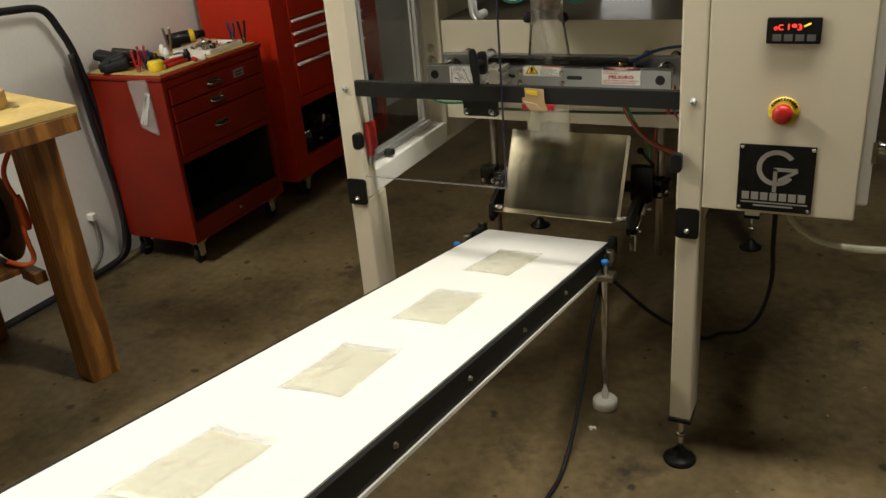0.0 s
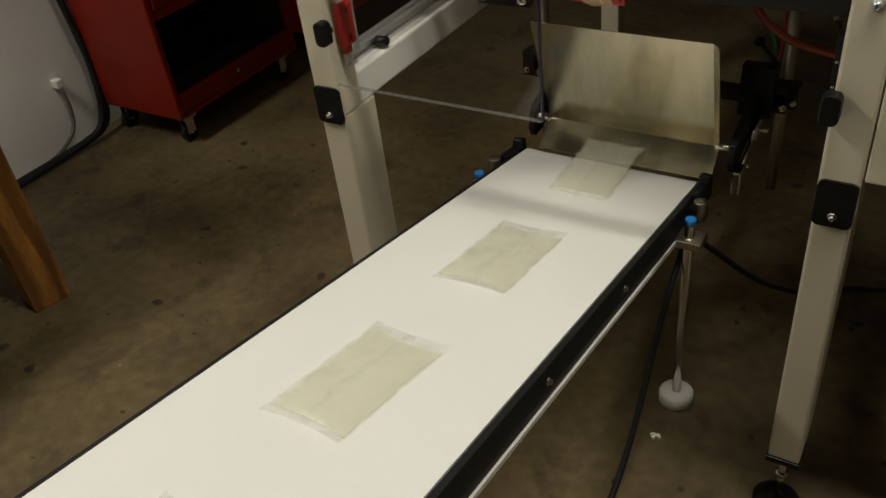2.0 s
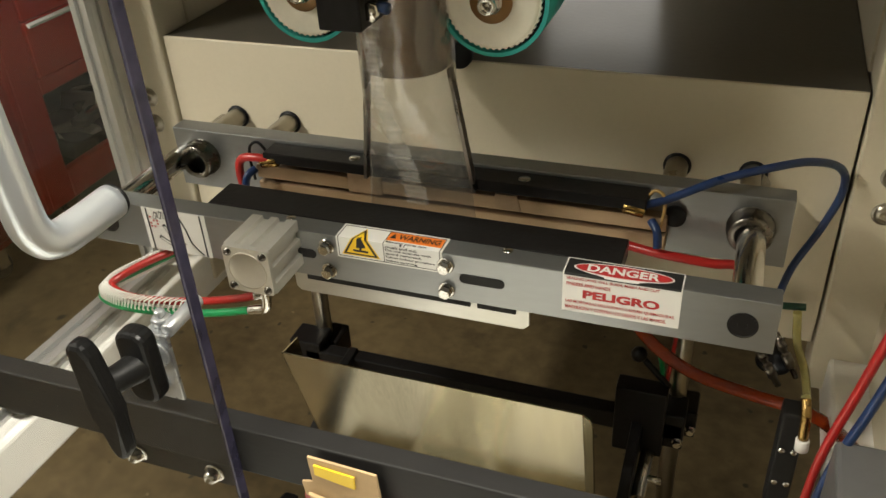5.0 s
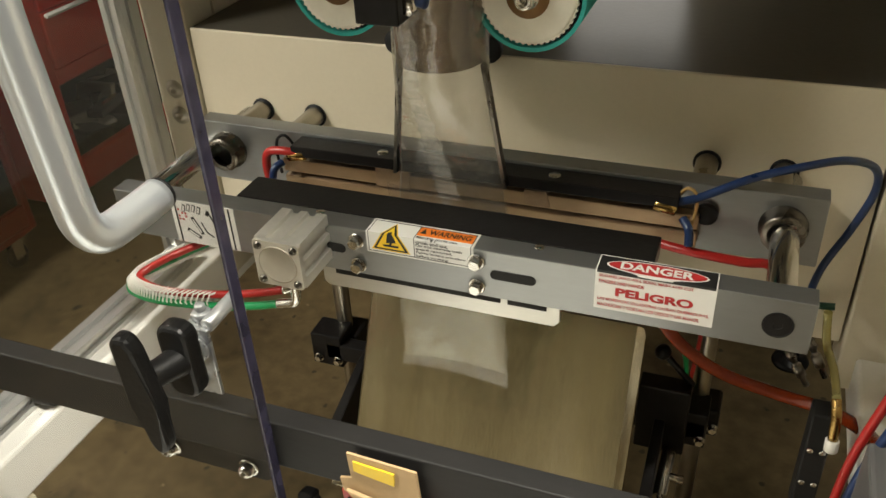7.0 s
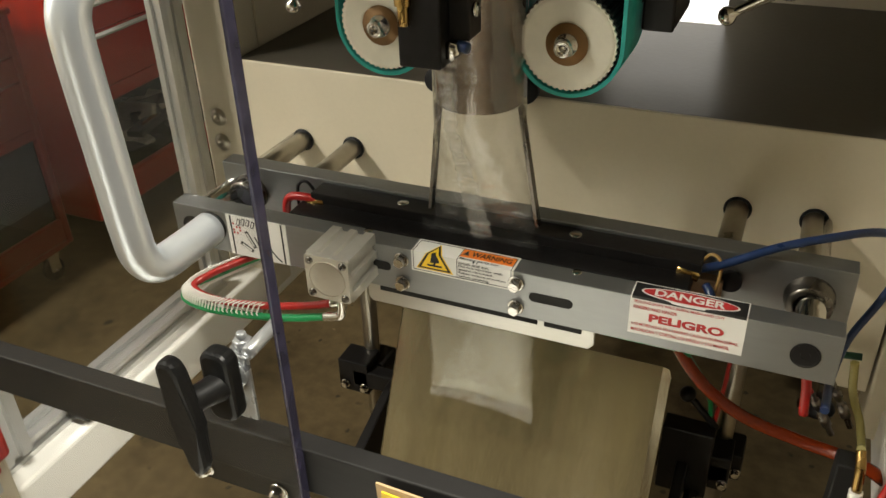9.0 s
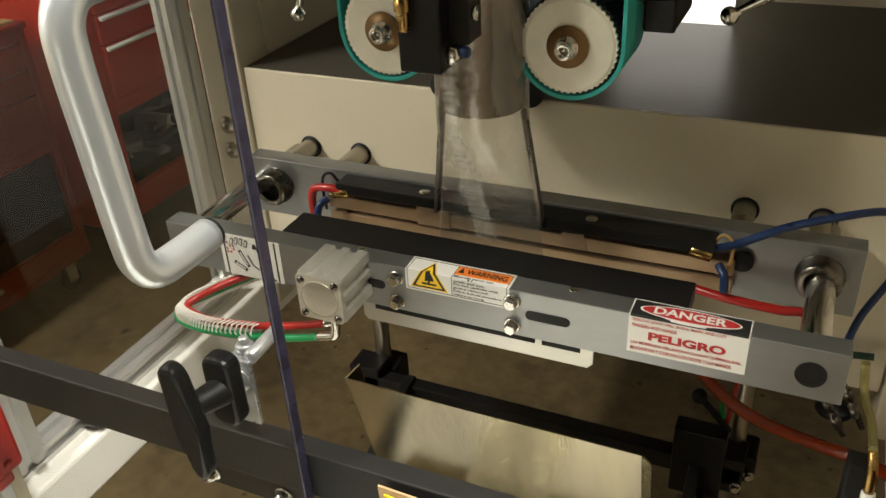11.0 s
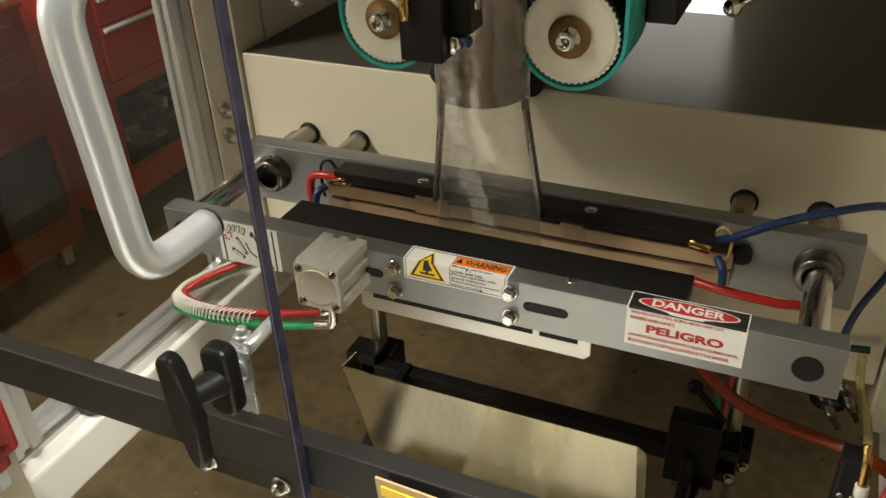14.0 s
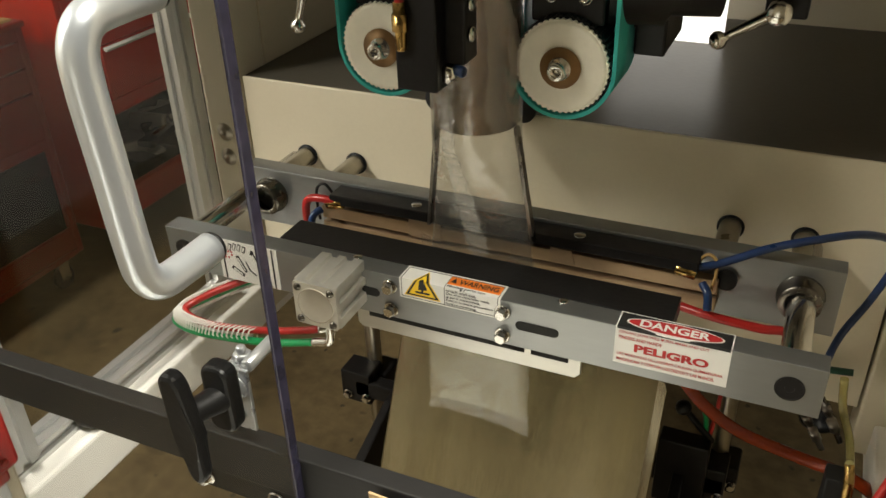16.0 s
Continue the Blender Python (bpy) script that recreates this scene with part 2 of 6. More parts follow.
def grain(m, dark, cells, rings):
    """Growth lines that run along z and bend round knots."""
    nt = m.node_tree
    base = nt.nodes["Principled BSDF"].inputs["Base Color"]
    tc, mp, wave = nt.nodes.new("ShaderNodeTexCoord"), nt.nodes.new("ShaderNodeMapping"), nt.nodes.new("ShaderNodeTexWave")
    mp.inputs["Scale"].default_value = (1, 1, 0.16)
    nt.links.new(tc.outputs["Object"], mp.inputs["Vector"])
    wave.inputs["Scale"].default_value, wave.inputs["Distortion"].default_value = cells, rings
    wave.inputs["Detail"].default_value, wave.inputs["Detail Scale"].default_value = 2.0, 0.7
    nt.links.new(mp.outputs["Vector"], wave.inputs["Vector"])
    r, mix = nt.nodes.new("ShaderNodeMapRange"), nt.nodes.new("ShaderNodeMix")
    r.inputs[1].default_value, r.inputs[2].default_value, r.inputs[3].default_value, r.inputs[4].default_value = 0.1, 0.6, 0.75, 0.0
    nt.links.new(wave.outputs["Fac"], r.inputs[0])
    mix.data_type = "RGBA"
    nt.links.new(r.outputs[0], mix.inputs[0])
    nt.links.new(base.links[0].from_socket, mix.inputs[6])
    mix.inputs[7].default_value = (*dark, 1)
    nt.links.new(mix.outputs[2], base)


grain(FIR, (0.09, 0.03, 0.006), 16.0, 7.0)
RUBBER = material("black_rubber", (0.014, 0.014, 0.015), 0.55, vary=0.2, scale=20, bump=0.01, spec=0.25)
# Near-black colour that stands in for shade in slots, gaps and bays.
SHADE_BLACK = material("painted_shade", (0.008, 0.007, 0.006), 0.8, vary=0.2, bump=0.0)
PAPER = material("white_label", (0.72, 0.71, 0.67), 0.5, vary=0.02, scale=10, bump=0.0)
INK = material("black_ink", (0.012, 0.012, 0.012), 0.5, vary=0.05, bump=0.0)
RED_INK = material("red_ink", (0.42, 0.02, 0.02), 0.5, vary=0.05, bump=0.0)
ORANGE_INK = material("orange_ink", (0.8, 0.2, 0.02), 0.5, vary=0.05, bump=0.0)
YELLOW_INK = material("yellow_ink", (0.85, 0.55, 0.02), 0.5, vary=0.05, bump=0.0)
GREY_PAD = material("grey_plastic", (0.11, 0.11, 0.11), 0.45, vary=0.1, bump=0.01)
DIGITS = glow("red_digits", (1.0, 0.05, 0.03), 2.2)
AMBER = glow("amber_mark", (1.0, 0.55, 0.05), 1.6)
# Made-up glow for a bright white patch of unknown source.
PATCH_GLOW = glow("bright_patch_glow", (1.0, 0.97, 0.9), 1.3)
LAMP_GLOW = glow("lamp_diffuser", (1.0, 0.94, 0.8), 3.0)
ACRYLIC = clear("clear_acrylic", (0.96, 0.965, 0.965), 0.05, 0.015, 0.0)
ACRYLIC_EDGE = material("acrylic_edge", (0.03, 0.028, 0.05), 0.15, vary=0.5, scale=40, bump=0.0)
FILM = clear("packing_film", (0.95, 0.95, 0.94), 0.3, 0.09, 0.05, (0.75, 0.74, 0.7), bump=0.5)
BACK_SEAL = clear("crimped_film", (0.93, 0.93, 0.92), 0.25, 0.16, 0.22, (0.8, 0.79, 0.75), bump=0.5)
POLYBAG = clear("poly_bag", (0.95, 0.95, 0.95), 0.14, 0.2, 0.16, (0.85, 0.84, 0.82), bump=0.5)
FROSTED_EDGE = clear("frosted_acrylic_edge", (0.85, 0.85, 0.84), 0.06, 0.3, 0.2, (0.35, 0.34, 0.32))
FILL = clear("pale_filling", (0.985, 0.98, 0.94), 0.03, 0.2, 0.24, (0.96, 0.94, 0.83), bump=0.12, soft=0.15)
CLEAR_HOSE = clear("clear_hose", (0.78, 0.78, 0.7), 0.15, 0.1, 0.4, (0.7, 0.7, 0.56))
YELLOW_HOSE = clear("yellowed_hose", (0.8, 0.76, 0.45), 0.15, 0.1, 0.45, (0.6, 0.55, 0.25))

# ---------------------------------------------------------------- building tools


def box(bm, x0, x1, y0, y1, z0, z1, bevel=0.0, mi=0):
    vs = [bm.verts.new((x, y, z)) for x in (x0, x1) for y in (y0, y1) for z in (z0, z1)]
    fs = [bm.faces.new([vs[i] for i in q]) for q in ((0, 1, 3, 2), (4, 6, 7, 5), (0, 4, 5, 1), (2, 3, 7, 6), (0, 2, 6, 4), (1, 5, 7, 3))]
    for f in fs:
        f.material_index = mi
    if bevel:
        edges = list({e for f in fs for e in f.edges})
        bmesh.ops.bevel(bm, geom=edges, offset=bevel, segments=2, profile=0.5, affect="EDGES")
    return bm


def obox(bm, centre, size, rot=(0, 0, 0), bevel=0.0, mi=0):
    """A box turned by degrees about its centre."""
    b2 = bmesh.new()
    sx, sy, sz = (s / 2 for s in size)
    box(b2, -sx, sx, -sy, sy, -sz, sz, bevel, mi)
    b2.transform(pose(*centre, *rot))
    join(bm, b2)
    return bm


def join(bm, other):
    table = {v: bm.verts.new(v.co) for v in other.verts}
    for f in other.faces:
        try:
            g = bm.faces.new([table[v] for v in f.verts])
            g.material_index, g.smooth = f.material_index, f.smooth
        except ValueError:
            pass
    other.free()
    return bm


def lathe(bm, p0, p1, profile, n=24, mi=0):
    """Turn (distance along, radius) pairs about the line from p0 towards p1."""
    a, d = Vector(p0), (Vector(p1) - Vector(p0)).normalized()
    u = d.orthogonal().normalized()
    v = d.cross(u)
    rings = []
    for h, r in profile:
        c = a + d * h
        if r < 1e-6:
            rings.append([bm.verts.new(c)])
        else:
            rings.append([bm.verts.new(c + (u * math.cos(2 * math.pi * i / n) + v * math.sin(2 * math.pi * i / n)) * r) for i in range(n)])
    for r0, r1 in zip(rings, rings[1:]):
        for i in range(n):
            j = (i + 1) % n
            q = [r0[i % len(r0)], r0[j % len(r0)], r1[j % len(r1)], r1[i % len(r1)]]
            q = list(dict.fromkeys(q))
            if len(q) > 2:
                f = bm.faces.new(q)
                f.material_index, f.smooth = mi, True
    return bm


def cyl(bm, p0, p1, r, n=20, mi=0, edge=0.0008):
    h = (Vector(p1) - Vector(p0)).length
    e = min(edge, r * 0.3, h * 0.3)
    return lathe(bm, p0, p1, [(0, 0), (0, r - e), (e, r), (h - e, r), (h, r - e), (h, 0)], n, mi)


def smooth_line(pts, steps=7):
    p = [Vector(q) for q in pts]
    if len(p) < 3:
        return p
    p = [p[0] * 2 - p[1]] + p + [p[-1] * 2 - p[-2]]
    out = []
    for i in range(1, len(p) - 2):
        a, b, c, d = p[i - 1 : i + 3]
        for k in range(steps):
            t = k / steps
            out.append(0.5 * (2 * b + (c - a) * t + (2 * a - 5 * b + 4 * c - d) * t * t + (3 * b - a - 3 * c + d) * t**3))
    return out + [p[-2]]


def tube(bm, pts, r, n=10, steps=7, mi=0):
    line = smooth_line(pts, steps)
    u = (line[1] - line[0]).orthogonal().normalized()
    rings = []
    for i, c in enumerate(line):
        d = (line[min(i + 1, len(line) - 1)] - line[max(i - 1, 0)]).normalized()
        u = (u - d * u.dot(d)).normalized()
        v = d.cross(u)
        rings.append([bm.verts.new(c + (u * math.cos(2 * math.pi * k / n) + v * math.sin(2 * math.pi * k / n)) * r) for k in range(n)])
    for a, b in zip(rings, rings[1:]):
        for k in range(n):
            f = bm.faces.new([a[k], a[(k + 1) % n], b[(k + 1) % n], b[k]])
            f.smooth, f.material_index = True, mi
    for ring in (rings[0][::-1], rings[-1]):
        bm.faces.new(ring).material_index = mi
    return bm


def prism(bm, outline, axis, a, b, bevel=0.0, mi=0):
    """An outline in the two other axes, drawn out along axis from a to b."""
    k = "xyz".index(axis)

    def place(p, h):
        q = list(p)
        q.insert(k, h)
        return q

    lo, hi = [bm.verts.new(place(p, a)) for p in outline], [bm.verts.new(place(p, b)) for p in outline]
    n = len(outline)
    fs = [bm.faces.new(lo[::-1]), bm.faces.new(hi)] + [bm.faces.new([lo[i], lo[(i + 1) % n], hi[(i + 1) % n], hi[i]]) for i in range(n)]
    for f in fs:
        f.material_index = mi
    if bevel:
        bmesh.ops.bevel(bm, geom=list({e for f in fs for e in f.edges}), offset=bevel, segments=2, profile=0.5, affect="EDGES")
    return bm


def rounded(x0, x1, z0, z1, r, n=4):
    pts = []
    for cx, cz, a in ((x1 - r, z1 - r, 0), (x0 + r, z1 - r, 90), (x0 + r, z0 + r, 180), (x1 - r, z0 + r, 270)):
        pts += [(cx + r * math.cos(radians(a + 90 * i / n)), cz + r * math.sin(radians(a + 90 * i / n))) for i in range(n + 1)]
    return pts


def lettering(bm, text, x, y, z, height, mi, width=None, bold=0.0):
    """Text on a face that looks to -y: its left end at x, its foot at z."""
    cu = bpy.data.curves.new("lettering", "FONT")
    cu.body, cu.size, cu.offset = text, 1.0, bold
    ob = bpy.data.objects.new("lettering", cu)
    scene.collection.objects.link(ob)
    bpy.context.view_layer.update()
    me = bpy.data.meshes.new_from_object(ob.evaluated_get(bpy.context.evaluated_depsgraph_get()))
    bpy.data.objects.remove(ob)
    b2 = bmesh.new()
    b2.from_mesh(me)
    bpy.data.meshes.remove(me)
    xs, ys = [v.co.x for v in b2.verts], [v.co.y for v in b2.verts]
    sy = height / (max(ys) - min(ys))
    sx = width / (max(xs) - min(xs)) if width else sy
    x_, y_ = min(xs), min(ys)
    for v in b2.verts:
        v.co = Vector((x + (v.co.x - x_) * sx, y, z + (v.co.y - y_) * sy))
    for f in b2.faces:
        f.material_index = mi
    return join(bm, b2)


ORIGIN = {}


def thing(name, label, category, at=(0, 0, 0), group="", kind=""):
    ob = new(name)
    ob.empty_display_size = 0.05
    ob.location = Vector(at) * U
    ORIGIN[ob] = Vector(at)
    return tagged(ob, label, category, group, kind)


def mesh_of(name, bm, mats, origin):
    for v in bm.verts:
        v.co = (v.co - origin) * U
    bmesh.ops.recalc_face_normals(bm, faces=bm.faces)
    me = bpy.data.meshes.new(name)
    bm.to_mesh(me)
    bm.free()
    for m in mats if isinstance(mats, (list, tuple)) else [mats]:
        me.materials.append(m)
    return me


def part(name, bm, mats, parent, label="", own=None):
    """One mesh under a thing or a part, drawn in plan coordinates. own: an origin of its own, about which it may be moved."""
    base = ORIGIN[parent]
    o = Vector(own) if own is not None else base
    ob = new(name, mesh_of(name, bm, mats, o))
    ob.parent = parent
    ob.location = (o - base) * U
    ORIGIN[ob] = o
    return tagged(ob, label)


def solo(name, bm, mats, label, category, kind="", at=(0, 0, 0), group=""):
    ob = new(name, mesh_of(name, bm, mats, Vector(at)))
    ob.location = Vector(at) * U
    ORIGIN[ob] = Vector(at)
    return tagged(ob, label, category, group, kind)


def nb():
    return bmesh.new()


def screw(name, parent, x, y, z, r, mat=None, h=0.004, hexed=True, label=""):
    """A screw head on a face that looks to -y."""
    bm = nb()
    cyl(bm, (x, y, z), (x, y - h * 0.4, z), r * 1.35, 18)
    if hexed:
        lathe(bm, (x, y - h * 0.4, z), (x, y - 1, z), [(0, r), (h * 0.9, r), (h, r * 0.85), (h, 0)], 6)
        for f in bm.faces:
            f.smooth = False
    else:
        lathe(bm, (x, y - h * 0.4, z), (x, y - 1, z), [(0, r * 1.1), (h * 0.5, r * 0.95), (h, r * 0.6), (h, r * 0.42), (h * 0.5, r * 0.38), (h * 0.5, 0)], 16)
    return part(name, bm, mat or CHROME, parent, label)


# ---------------------------------------------------------------- the room
X0, X1, Y0, Y1, ZC = -1.86, 3.4, -3.2, 4.6, 2.75
solo("floor", box(nb(), X0 - 0.1, X1 + 0.1, Y0 - 0.1, Y1 + 0.1, -0.08, 0), CONCRETE, "stained brown polished concrete workshop floor", "floor", "structure")
solo("wall_west", box(nb(), X0 - 0.1, X0, Y0, Y1, 0, ZC), PLASTER, "white painted workshop wall behind the tool cabinets", "wall", "structure")
solo("wall_north", box(nb(), X0 - 0.1, X1 + 0.1, Y1, Y1 + 0.1, 0, ZC), DARK_WALL, "plain painted wall at the back of the shop", "wall", "structure")
solo("wall_east", box(nb(), X1, X1 + 0.1, Y0, Y1, 0, ZC), DARK_WALL, "plain painted side wall of the shop", "wall", "structure")
solo("wall_south", box(nb(), X0 - 0.1, X1 + 0.1, Y0 - 0.1, Y0, 0, ZC), SOUTH_WALL, "plain painted wall behind the camera", "wall", "structure")
solo("ceiling", box(nb(), X0 - 0.1, X1 + 0.1, Y0 - 0.1, Y1 + 0.1, ZC, ZC + 0.08), CEILING, "plain dark ceiling", "ceiling", "structure")
for x, y, z, lx, ly, w in LAMPS:
    f = thing("ceiling_light", "white fluorescent ceiling light with two tubes", "ceiling light", (x, y, z + 0.12), group="ceiling lights")
    along = lx > ly
    w, l, m = (ly, lx, y) if along else (lx, ly, x)
    e = x if along else y
    bm = nb()
    prism(bm, [(m - w * 0.55, z + 0.06), (m - w * 0.3, z + 0.12), (m + w * 0.3, z + 0.12), (m + w * 0.55, z + 0.06)], "x" if along else "y", e - l / 2 - 0.02, e + l / 2 + 0.02)
    part("housing", bm, WHITE_COAT, f)
    bm = nb()
    cyl(bm, (x, y, z + 0.12), (x, y, ZC), 0.008)
    part("stem", bm, WHITE_COAT, f)
    for d in (-w * 0.25, w * 0.25):
        bm = nb()
        p0, p1 = ((x - l / 2, y + d, z + 0.04), (x + l / 2, y + d, z + 0.04)) if along else ((x + d, y - l / 2, z + 0.04), (x + d, y + l / 2, z + 0.04))
        cyl(bm, p0, p1, 0.014)
        part("tube", bm, LAMP_GLOW, f, "lit white fluorescent tube")

# ---------------------------------------------------------------- the machine
PX = ((-0.407, -0.355), (0.36, 0.408))  # the two front posts
machine = thing("packaging_machine", "cream vertical form fill seal packaging machine with clear guard door", "packaging machine", (0, 0.5, 0))
for (a, b), name in zip(PX, ("west", "east")):
    part("post", box(nb(), a, b, 0, 0.05, 0.585, 1.72, 0.004), CREAM, machine)
    part("leg", box(nb(), a + 0.001, b - 0.001, 0.002, 0.088, 0.128, 0.585, 0.004), CREAM, machine)
    for y in (0.0, 1.2):
        if y:
            part("leg", box(nb(), a, b, y, y + 0.05, 0.128, 0.66, 0.004), CREAM, machine)
        part("leg_cap", box(nb(), a - 0.001, b + 0.001, y - 0.001, y + 0.051, 0.119, 0.13, 0.001), BLACK, machine)
        c = ((a + b) / 2, y + 0.025)
        bm = nb()
        cyl(bm, (*c, 0.02), (*c, 0.12), 0.0065, 12)
        lathe(bm, (*c, 0.07), (*c, 1), [(0, 0), (0, 0.011), (0.008, 0.011), (0.008, 0)], 6)
        foot = part("foot_stem", bm, CHROME, machine, "threaded steel levelling stem")
        bm = nb()
        lathe(bm, (*c, 0), (*c, 1), [(0, 0), (0, 0.036), (0.006, 0.037), (0.012, 0.03), (0.02, 0.016), (0.03, 0.014), (0.034, 0)], 28)
        part("foot_pad", bm, BLACK, foot, "round black levelling foot")
    plate = part("corner_plate", prism(nb(), rounded(a + 0.001, b - 0.001, 0.572, 0.636, 0.008), "y", -0.004, 0.001), BLACK, machine, "black corner joint plate")
    screw("plate_screw", plate, (a + b) / 2, -0.004, 0.588, 0.0042, h=0.006, hexed=False)
    screw("post_bolt", machine, (a + b) / 2 + 0.002, 0, 0.851, 0.0055, ZINC, h=0.006, hexed=False)

# side rails between front and rear legs
for a, b in PX:
    part("side_rail", box(nb(), a + 0.002, b - 0.002, 0.05, 1.2, 0.586, 0.642, 0.004), WHITE_COAT, machine, "white coated lower side rail")

# guard frame of grooved extrusion on the open side
def extrusion(bm, x0, x1, y0, y1, z0, z1, along):
    """A bar with a groove along each long face."""
    if along == "y":
        m, w = (x0 + x1) / 2, (x1 - x0)
        h = (z0 + z1) / 2
        out = [(x0, z0), (x1, z0), (x1, h - w * 0.16), (x1 - w * 0.2, h - w * 0.16), (x1 - w * 0.2, h + w * 0.16), (x1, h + w * 0.16), (x1, z1), (m + w * 0.16, z1), (m + w * 0.16, z1 - w * 0.2), (m - w * 0.16, z1 - w * 0.2), (m - w * 0.16, z1), (x0, z1)]
        return prism(bm, out, "y", y0, y1)
    w, m, n = (x1 - x0), (x0 + x1) / 2, (y0 + y1) / 2
    out = [(x0, y0), (m - w * 0.16, y0), (m - w * 0.16, y0 + w * 0.2), (m + w * 0.16, y0 + w * 0.2), (m + w * 0.16, y0), (x1, y0), (x1, n - w * 0.16), (x1 - w * 0.2, n - w * 0.16), (x1 - w * 0.2, n + w * 0.16), (x1, n + w * 0.16), (x1, y1), (x0, y1)]
    return prism(bm, out, "z", z0, z1)


part("guard_extrusion", extrusion(nb(), -0.407, -0.379, 0.05, 0.402, 0.642, 0.662, "y"), EXTRUSION, machine, "grooved aluminium guard profile")
part("guard_extrusion", extrusion(nb(), -0.396, -0.366, 0.05, 0.083, 0.662, 1.7, "z"), EXTRUSION, machine, "grooved aluminium guard profile")
part("guard_extrusion", extrusion(nb(), -0.418, -0.398, 0.402, 0.436, 0.642, 1.7, "z"), EXTRUSION, machine, "grooved aluminium guard profile")
pane = part("side_pane", box(nb(), -0.394, -0.39, 0.083, 0.402, 0.662, 1.6), ACRYLIC, machine, "clear acrylic side guard")
pane.visible_shadow = False
bm = nb()
cyl(bm, (-0.379, 0.145, 0.654), (-0.357, 0.145, 0.656), 0.0085, 18)
part("guard_knob", bm, BLACK, machine, "small black guard knob")

# body behind the sealing jaws: lower face, ledge, recess, unseen upper parts
RY = 0.453
part("rear_panel", box(nb(), -0.352, 0.343, RY, RY + 0.004, 0.655, 0.918, 0.0012), CREAM, machine, "cream folded steel panel behind the jaws")
part("ledge", box(nb(), -0.352, 0.343, RY + 0.004, 0.86, 0.9135, 0.9175), LEDGE, machine, "satin metal ledge above the lower panel")
part("recess_back", box(nb(), -0.356, 0.348, 0.86, 0.865, 0.66, 1.7), CREAM, machine)
# Added glowing panel imitates the bright patch here; no lamp is known.
part("glow_panel", box(nb(), 0.0, 0.135, 0.738, 0.755, 0.9176, 1.02, 0.006), PATCH_GLOW, machine, "added glowing white panel for the bright patch in the recess")
for a, b, c in ((-0.409, -0.3545, -1), (0.3455, 0.409, 1)):
    part("rear_post", box(nb(), a, b, RY - 0.004, RY + 0.05, 0.6, 1.7, 0.003), CREAM, machine)
    part("cheek", box(nb(), a if c < 0 else b - 0.004, a + 0.004 if c < 0 else b, RY + 0.05, 1.2, 0.655, 1.7), CREAM, machine)
    part("recess_cheek", box(nb(), -0.356 if c < 0 else 0.3435, -0.3525 if c < 0 else 0.3475, RY + 0.05, 0.86, 0.918, 1.7), CREAM, machine)
    for z in (0.846, 0.81) if c > 0 else (0.8465, 0.8145):
        screw("panel_screw", machine, 0.376 if c > 0 else -0.386, RY - 0.004, z, 0.0082, DULL_STEEL, h=0.003, hexed=False)
part("belly_plate", box(nb(), -0.405, 0.405, RY + 0.05, 1.2, 0.652, 0.656), CREAM, machine)
part("back_plate", box(nb(), -0.405, 0.405, 1.2, 1.206, 0.65, 1.7), CREAM, machine)
# Unseen top plate and box, added to keep lamp light off the recess.
part("unseen_top_plate", box(nb(), -0.409, 0.409, 0.05, 1.206, 1.712, 1.718), CREAM, machine)
part("upper_light_block", box(nb(), -0.35, 0.342, 0.14, 0.44, 1.25, 1.698, 0.003), CREAM, machine, "unseen cream box above the pull belts, added to block lamp light")
part("top_beam", box(nb(), -0.355, 0.36, 0.0, 0.05, 1.66, 1.71, 0.004), CREAM, machine)
for x in (-0.275, -0.211, 0.196, 0.263):
    bm = nb()
    lathe(bm, (x, RY - 0.0005, 0.833), (x, -1, 0.833), [(0, 0.0128), (0.0015, 0.0128), (0.0015, 0.0)], 28)
    part("bushing", bm, RUBBER, machine, "black round rod opening")

# crossbeam at the front
part("crossbeam", box(nb(), -0.355, 0.36, 0.002, 0.016, 0.834, 0.869, 0.0012), BEAM_GREY, machine, "dark grey anodised front crossbeam")
lp = part("latch_plate", prism(nb(), rounded(-0.097, -0.017, 0.798, 0.84, 0.006), "y", 0.0162, 0.021), BLACK, machine, "black latch plate below the crossbeam")
for x in (-0.0895, -0.032):
    screw("plate_screw", lp, x, 0.0162, 0.808, 0.0052, h=0.006, hexed=False)

# right-hand cabinet
cab = part("control_cabinet", box(nb(), 0.4095, 0.68, 0.0, 0.3, 0.639, 1.7, 0.003), CREAM, machine, "cream control cabinet")
part("cabinet_flange", box(nb(), 0.68, 0.7, 0.05, 0.3, 0.65, 1.7, 0.004), WHITE_COAT, cab)
bm = nb()
cyl(bm, (0.7, 0.07, 0.76), (0.72, 0.065, 0.76), 0.012, 16)
box(bm, 0.695, 0.705, 0.05, 0.09, 0.735, 0.775, 0.002)
cyl(bm, (0.712, 0.066, 0.762), (0.735, 0.05, 0.766), 0.007, 12)
part("cabinet_latch", bm, CHROME, cab, "small steel cabinet latch")
part("inner_side", box(nb(), 0.396, 0.4, 0.05, RY - 0.004, 0.6, 1.7), CREAM, machine, "cream inner side panel")

# temperature display, emergency stop and maker's plate on the cabinet
bm = prism(nb(), rounded(0.5065, 0.5945, 0.962, 1.006, 0.003), "y", -0.008, 0.0, mi=0)
for i in range(4):
    box(bm, 0.517 + i * 0.0185, 0.531 + i * 0.0185, -0.0095, -0.008, 0.967, 0.978, mi=1)
lettering(bm, "193", 0.541, -0.0085, 0.9855, 0.0105, 2, 0.022, 0.01)
lettering(bm, "oC", 0.518, -0.0085, 0.9855, 0.0095, 2, 0.0155, 0.01)
obox(bm, (0.572, -0.0085, 0.9945), (0.012, 0.001, 0.0025), (0, -25, 0), mi=3)
